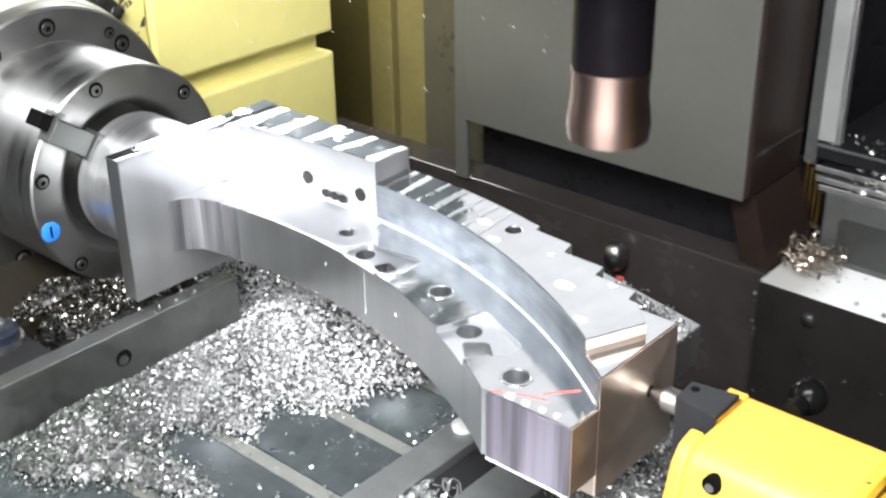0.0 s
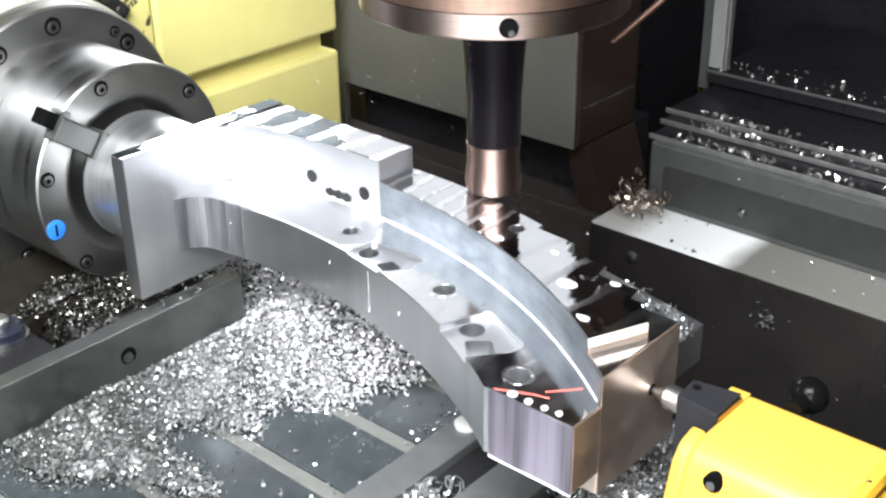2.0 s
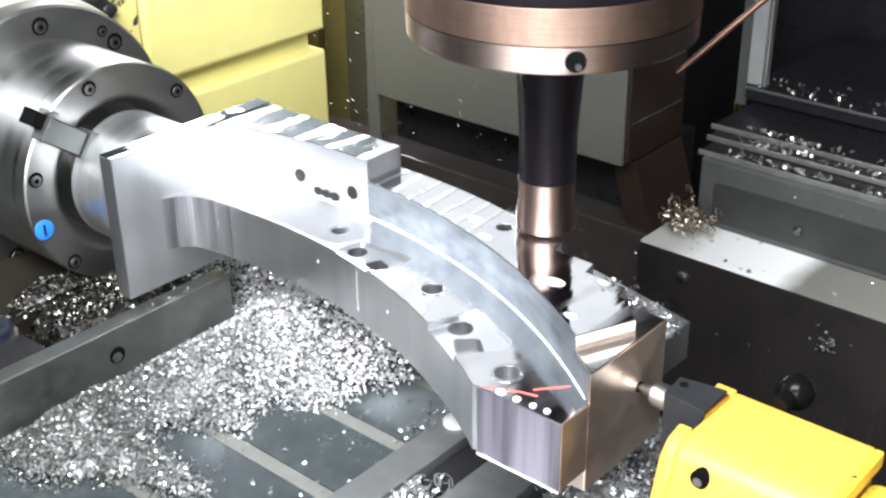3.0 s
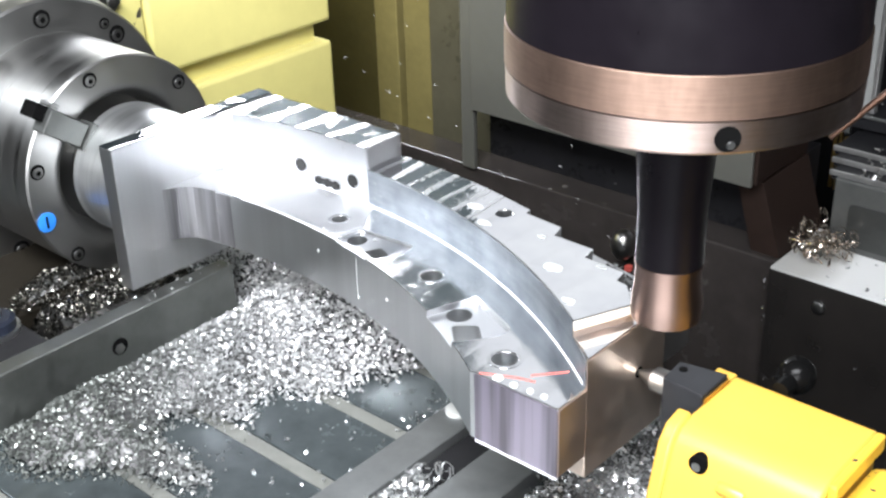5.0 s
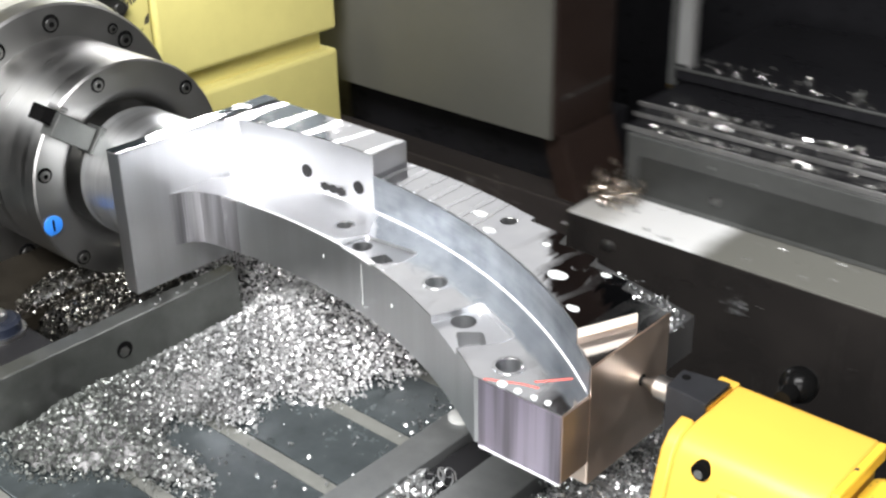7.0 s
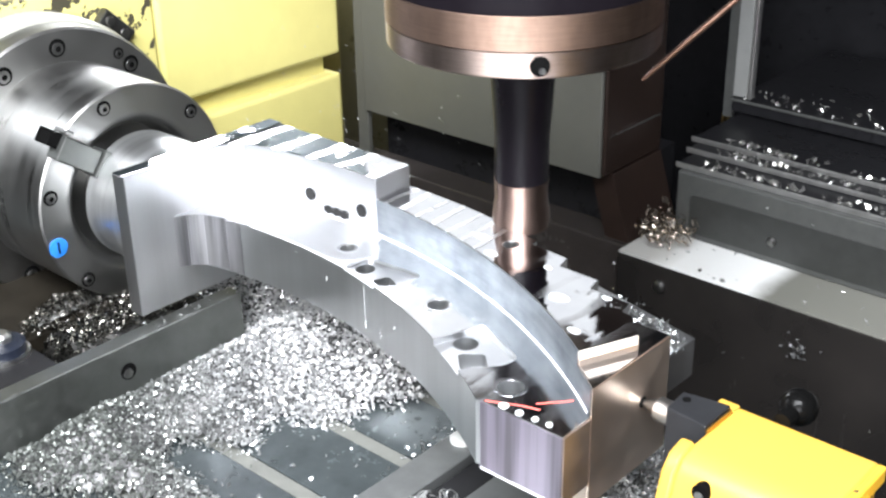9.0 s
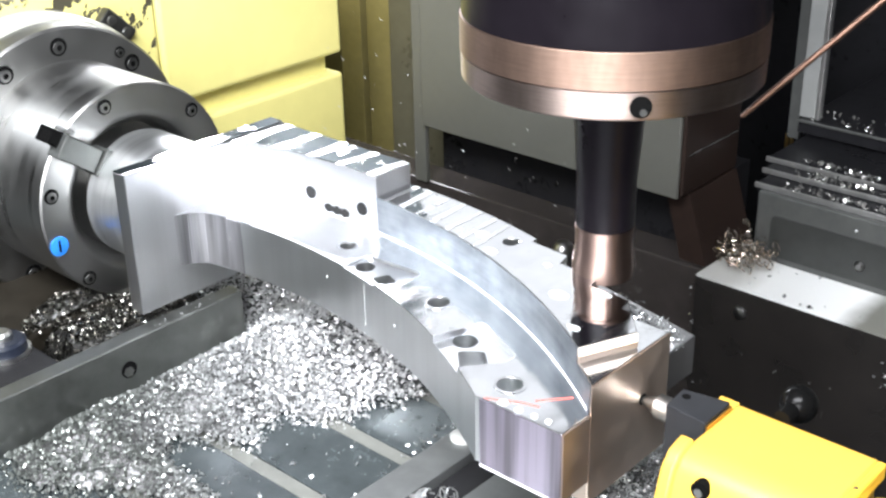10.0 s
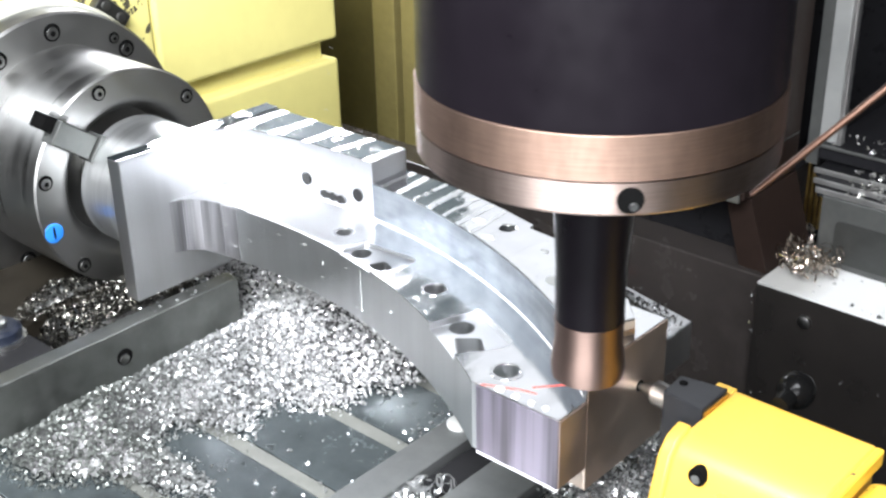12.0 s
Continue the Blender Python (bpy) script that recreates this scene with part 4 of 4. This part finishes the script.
def ring_ground(m, rough, amount):
    """Grooves round the z axis draw highlights out upright."""
    nt = m.node_tree
    b = nt.nodes["Principled BSDF"]
    tan = nt.nodes.new("ShaderNodeTangent")
    tan.direction_type, tan.axis = "RADIAL", "Z"
    link(nt, tan, "Tangent", b, "Tangent")
    b.inputs["Anisotropic"].default_value, b.inputs["Anisotropic Rotation"].default_value = amount, 0.25
    for k in list(b.inputs["Roughness"].links):
        nt.links.remove(k)
    b.inputs["Roughness"].default_value = rough
    b.inputs["Metallic"].default_value = 1.0


# Warm tint on both rings: the brown they reflect, put into colour.
RING_LOW = brushed("ground_ring_steel", (0.35, 0.275, 0.245), 0.18)
RING = brushed("brown_reflecting_steel", (0.27, 0.185, 0.145), 0.32)
ring_ground(RING_LOW, 0.46, 0.88)
ring_ground(RING, 0.56, 0.70)
ring_ground(CUTTER, 0.46, 0.80)
PIPE = plain("brown_copper", (0.09, 0.05, 0.035), 0.4, 0.8)
KNOB.node_tree.nodes["Principled BSDF"].inputs["Specular IOR Level"].default_value = 0.08
for dull in (HOLE, BLACK, CAP_BLACK, BROWN, BASE_SHADE):
    dull.node_tree.nodes["Principled BSDF"].inputs["Specular IOR Level"].default_value = 0.15
HOLE.node_tree.nodes["Principled BSDF"].inputs["Specular IOR Level"].default_value = 0.02
SPINDLE.node_tree.nodes["Principled BSDF"].inputs["Specular IOR Level"].default_value = 0.13
SPIN = spindle()


def coolant_spray():
    """Drops thrown off by the cutter, each a small stretched bead; they travel with the spindle."""
    rng = random.Random(31)
    verts, faces = [], []
    for _ in range(50):
        a = rng.uniform(0, 1) ** 0.7
        side, up, deep = -(0.03 + 0.24 * a) + rng.gauss(0, 0.02), 0.02 + rng.random() * (0.05 + 0.20 * a), rng.gauss(0.10, 0.05)
        c = Vector((side * 0.755 - deep * 0.656, side * 0.656 + deep * 0.755, up))
        d = Vector((-0.755 * 0.7, -0.656 * 0.7, rng.uniform(0.2, 1.2))).normalized()
        n = d.orthogonal().normalized()
        m = d.cross(n)
        ln, r = rng.uniform(0.0008, 0.0030), rng.uniform(0.00018, 0.00038)
        b = len(verts)
        verts += [tuple(c - d * ln), tuple(c + n * r), tuple(c + m * r), tuple(c - n * r), tuple(c - m * r), tuple(c + d * ln)]
        faces += [(b, b + 1 + i, b + 1 + (i + 1) % 4) for i in range(4)] + [(b + 5, b + 1 + (i + 1) % 4, b + 1 + i) for i in range(4)]
    me = bpy.data.meshes.new("coolant_spray")
    me.from_pydata(verts, [], faces)
    me.materials.append(MIST)
    return tagged(new("coolant_spray", me), "fine white coolant drops thrown off the cutter", "coolant spray", kind="stuff")


MIST = plain("coolant_mist", (0.42, 0.43, 0.42), 0.4, 0.0, 0.3)
SPRAY = coolant_spray()


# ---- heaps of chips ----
heap("chip_heap", "bright heap of aluminium chips on the table", [(-0.239, 0.0215), (-0.38, 0.03), (-0.38, 0.30), (0.05, 0.30), (0.06, 0.12), (0.012, 0.090), (-0.005, 0.069), (-0.011, 0.036), (-0.026, 0.009), (-0.022, -0.008), (-0.030, -0.028), (-0.053, -0.054), (-0.083, -0.059), (-0.078, -0.094), (-0.055, -0.115), (-0.081, -0.135), (-0.117, -0.146), (-0.124, -0.165), (-0.110, -0.190), (-0.078, -0.187), (-0.034, -0.195), (-0.008, -0.210), (-0.046, -0.232), (-0.084, -0.245), (-0.120, -0.267), (-0.137, -0.290), (-0.167, -0.309), (-0.239, -0.300)], 0.0, 0.066, 0.78, 36000, 0.0039, 3, OILY_SHADED)
heap("chip_pile", "dull pile of chips behind the steel bar", [(-0.263, 0.02), (-0.263, -0.185), (-0.31, -0.190), (-0.36, -0.186), (-0.386, -0.165), (-0.386, 0.0), (-0.36, 0.03)], 0.0, 0.052, 1.6, 6500, 0.0034, 5, DULL_CHIP, DARK_STEEL)
heap("chip_pile", "dull chips on the dark box below the chuck", [(-0.389, -0.178), (-0.42, -0.150), (-0.438, -0.115), (-0.425, -0.05), (-0.389, -0.02)], 0.0345, 0.016, 0.9, 1500, 0.0034, 9, DULL_CHIP, DARK_STEEL)
heap("chip_pile", "chips gathered on the rear lip", [(0.20, 0.045), (0.296, 0.045), (0.296, 0.098), (0.20, 0.120)], 0.168, 0.008, 0.5, 520, 0.0034, 6)
heap("chip_pile", "chips lying between the base plates", [(0.127, -0.075), (0.165, -0.090), (0.165, -0.25), (0.127, -0.25)], 0.0108, 0.016, 0.9, 1300, 0.0040, 7)
heap("chip_pile", "chips below the tailstock centre", [(0.235, -0.10), (0.262, -0.10), (0.30, -0.02), (0.345, 0.0), (0.345, 0.13), (0.25, 0.16), (0.235, 0.02)], 0.019, 0.022, 0.6, 2600, 0.0040, 8)


def stray():
    rng = random.Random(11)
    spots = [(rng.uniform(-0.07, 0.085), rng.uniform(-0.25, 0.06), 0.0015) for _ in range(80)]
    spots += [(rng.gauss(0.07, 0.012), rng.gauss(0.015, 0.018), 0.0015) for _ in range(70)]
    spots += [(rng.uniform(-0.284, -0.242), rng.uniform(-0.1, 0.02), 0.067) for _ in range(30)]
    chips("stray_chips", "single bright chips strewn over the table", spots, 0.0038, 1.0, seed=12)


stray()


def curls(name, label, centre, spread, count, seed, material):
    """A loose tangle of long curled chips."""
    rng = random.Random(seed)
    verts, faces = [], []
    for _ in range(count):
        c = Vector((centre[0] + rng.gauss(0, spread[0]), centre[1] + rng.gauss(0, spread[1]), centre[2] + abs(rng.gauss(0, spread[2]))))
        q = Euler((rng.uniform(0, 6), rng.uniform(0, 6), rng.uniform(0, 6))).to_matrix()
        r, w, turns = rng.uniform(0.004, 0.009), 0.0011, rng.uniform(0.5, 1.2)
        base = len(verts)
        for i in range(9):
            t = i / 8 * turns * math.tau
            for s in (-w, w):
                verts.append(tuple(c + q @ Vector((r * math.cos(t), r * math.sin(t), s + 0.004 * i / 8))))
        faces += [(base + 2 * i, base + 2 * i + 1, base + 2 * i + 3, base + 2 * i + 2) for i in range(8)]
    me = bpy.data.meshes.new(name)
    me.from_pydata(verts, [], faces)
    me.materials.append(material)
    return tagged(new(name, me), label, "metal chips", kind="stuff")


curls("chip_curls", "long bright curls caught between the base plates", (0.150, -0.095, 0.022), (0.008, 0.020, 0.006), 16, 41, CHIP)


def moving_chips():
    rng = random.Random(21)
    done = []
    for x0, y, z, _, share in LEAVES:
        spots = []
        for _ in range(150):
            clump = 0.12 * rng.choice((0.2, 0.7, 1.9, 3.1, 4.4)) + rng.gauss(0, 0.035)
            spots.append((-0.16 + abs(clump) + rng.uniform(0, 0.06), y + rng.uniform(-0.002, 0.018), z + 0.002 + rng.uniform(0, 0.004)))
        done.append((chips("cover_chips", "curled chips caught on a dark cover leaf", spots, 0.0070, 0.2, OILY_CURL, seed=22 + int(y * 1000)), share))
    spots = [(-0.19 + abs(rng.gauss(0, 0.28)), 0.90 + abs(rng.gauss(0, 0.03)), 0.1005 + rng.uniform(0, 0.003)) for _ in range(110)]
    done.append((chips("cover_chips", "chips lying along the edge of the rear cover", spots, 0.005, 0.2, OILY_CURL, seed=29), 0.80))
    spots = []
    for _ in range(50):
        spots.append((rng.uniform(-0.19, 0.6), rng.uniform(0.585, 0.675), -0.0425))
    for _ in range(22):
        spots.append((rng.uniform(-0.19, 0.6), 0.5785, rng.uniform(-0.22, -0.055)))
    for _ in range(9):
        spots.append((-0.199 + rng.gauss(0, 0.002), 0.5790, rng.uniform(-0.13, -0.05)))
    for _ in range(30):
        spots.append((0.088 + rng.gauss(0, 0.008), 0.577 - rng.uniform(0, 0.006), -0.10 + rng.gauss(0, 0.008)))
    for _ in range(7):
        spots.append((rng.uniform(-0.15, 0.4), 0.6745, rng.uniform(-0.03, 0.05)))
    done.append((chips("wall_chips", "single curled chips stuck on the guard wall and ledge", spots, 0.0048, 0.2, seed=22), 0.0))
    b = curls("chip_nest", "tangled nest of long curled chips", (-0.155, 0.635, -0.030), (0.020, 0.014, 0.016), 130, 23, RUSTY_CHIP)
    done.append((b, 0.0))
    return done


LOOSE = moving_chips()


def motions():
    slide = [(0, 0.325), (0.1, 0.295), (0.2, 0.235), (0.3, 0.125), (0.4, 0.020), (0.5, -0.033), (0.6, -0.04), (1.0, -0.04), (1.2, -0.027), (1.5, 0), (2, 0.053), (2.5, 0.107), (3, 0.157), (3.5, 0.202), (3.7, 0.221), (4.5, 0.297), (5.0, 0.342), (5.3, 0.353), (5.5, 0.345), (6, 0.324), (6.5, 0.32), (6.6, 0.31), (6.7, 0.25), (6.8, 0.175), (6.9, 0.11), (7.0, 0.015), (7.1, -0.04), (7.2, -0.045), (7.8, -0.045), (8.1, -0.025), (8.8, 0.071), (9, 0.1), (9.5, 0.165), (10, 0.224), (10.5, 0.278), (11, 0.331), (11.5, 0.339), (12, 0.321)]
    walk(BODY, [(t, pose(x, 0, 0)) for t, x in slide])
    cut = [(0, -0.093, 0.405), (0.1, -0.069, 0.406), (0.2, -0.026, 0.406), (0.3, 0.026, 0.408), (0.4, 0.08, 0.43), (0.5, 0.11, 0.44), (0.65, 0.12, 0.40), (0.8, 0.12, 0.30), (0.9, 0.122, 0.228), (1.0, 0.124, 0.217), (1.2, 0.124, 0.216), (1.5, 0.128, 0.216), (2, 0.121, 0.216), (2.5, 0.108, 0.216), (3, 0.09, 0.216), (3.5, 0.079, 0.215), (3.7, 0.075, 0.215), (4.5, 0.034, 0.214), (5.3, -0.018, 0.212), (5.5, -0.034, 0.211), (6, -0.075, 0.203), (6.2, -0.092, 0.203), (6.3, -0.085, 0.245), (6.4, -0.088, 0.335), (6.5, -0.083, 0.395), (6.6, -0.077, 0.397), (6.7, -0.016, 0.385), (6.8, 0.016, 0.386), (6.9, 0.047, 0.395), (7.0, 0.085, 0.42), (7.1, 0.11, 0.43), (7.3, 0.12, 0.40), (7.5, 0.122, 0.28), (7.7, 0.124, 0.215), (8.1, 0.126, 0.210), (8.8, 0.120, 0.208), (9, 0.116, 0.208), (9.5, 0.097, 0.208), (10, 0.078, 0.207), (10.5, 0.050, 0.206), (11, 0.021, 0.205), (11.5, -0.021, 0.203), (12, -0.076, 0.201)]
    times = sorted({t for t, _ in slide} | {t for t, _, _ in cut})
    st, sx = zip(*slide)
    ct, cy, cz = zip(*cut)
    reach = [float(np.interp(t, ct, cy)) - 0.117 for t in times]
    for thing, share in LOOSE:
        walk(thing, [(t, pose(float(np.interp(t, st, sx)), share * r, 0)) for t, r in zip(times, reach)])
    for leaf, share in SLIDING:
        walk(leaf, [(t, pose(0, share * r, 0)) for t, r in zip(times, reach)])
    # small x offsets over time that fit the spindle to the camera's view
    fit_t, fit_x = (0, 1, 1.5, 2, 2.5, 6.2, 6.5, 7.1, 8.1, 8.8), (0.004, 0.003, 0.004, 0.006, 0.0075, 0.0075, 0.004, 0.003, 0.004, 0.0075)
    for thing in (SPIN, SPRAY):
        walk(thing, [(t, pose(float(np.interp(t, st, sx) - np.interp(t, fit_t, fit_x)), float(np.interp(t, ct, cy)), float(np.interp(t, ct, cz)))) for t in times])


motions()
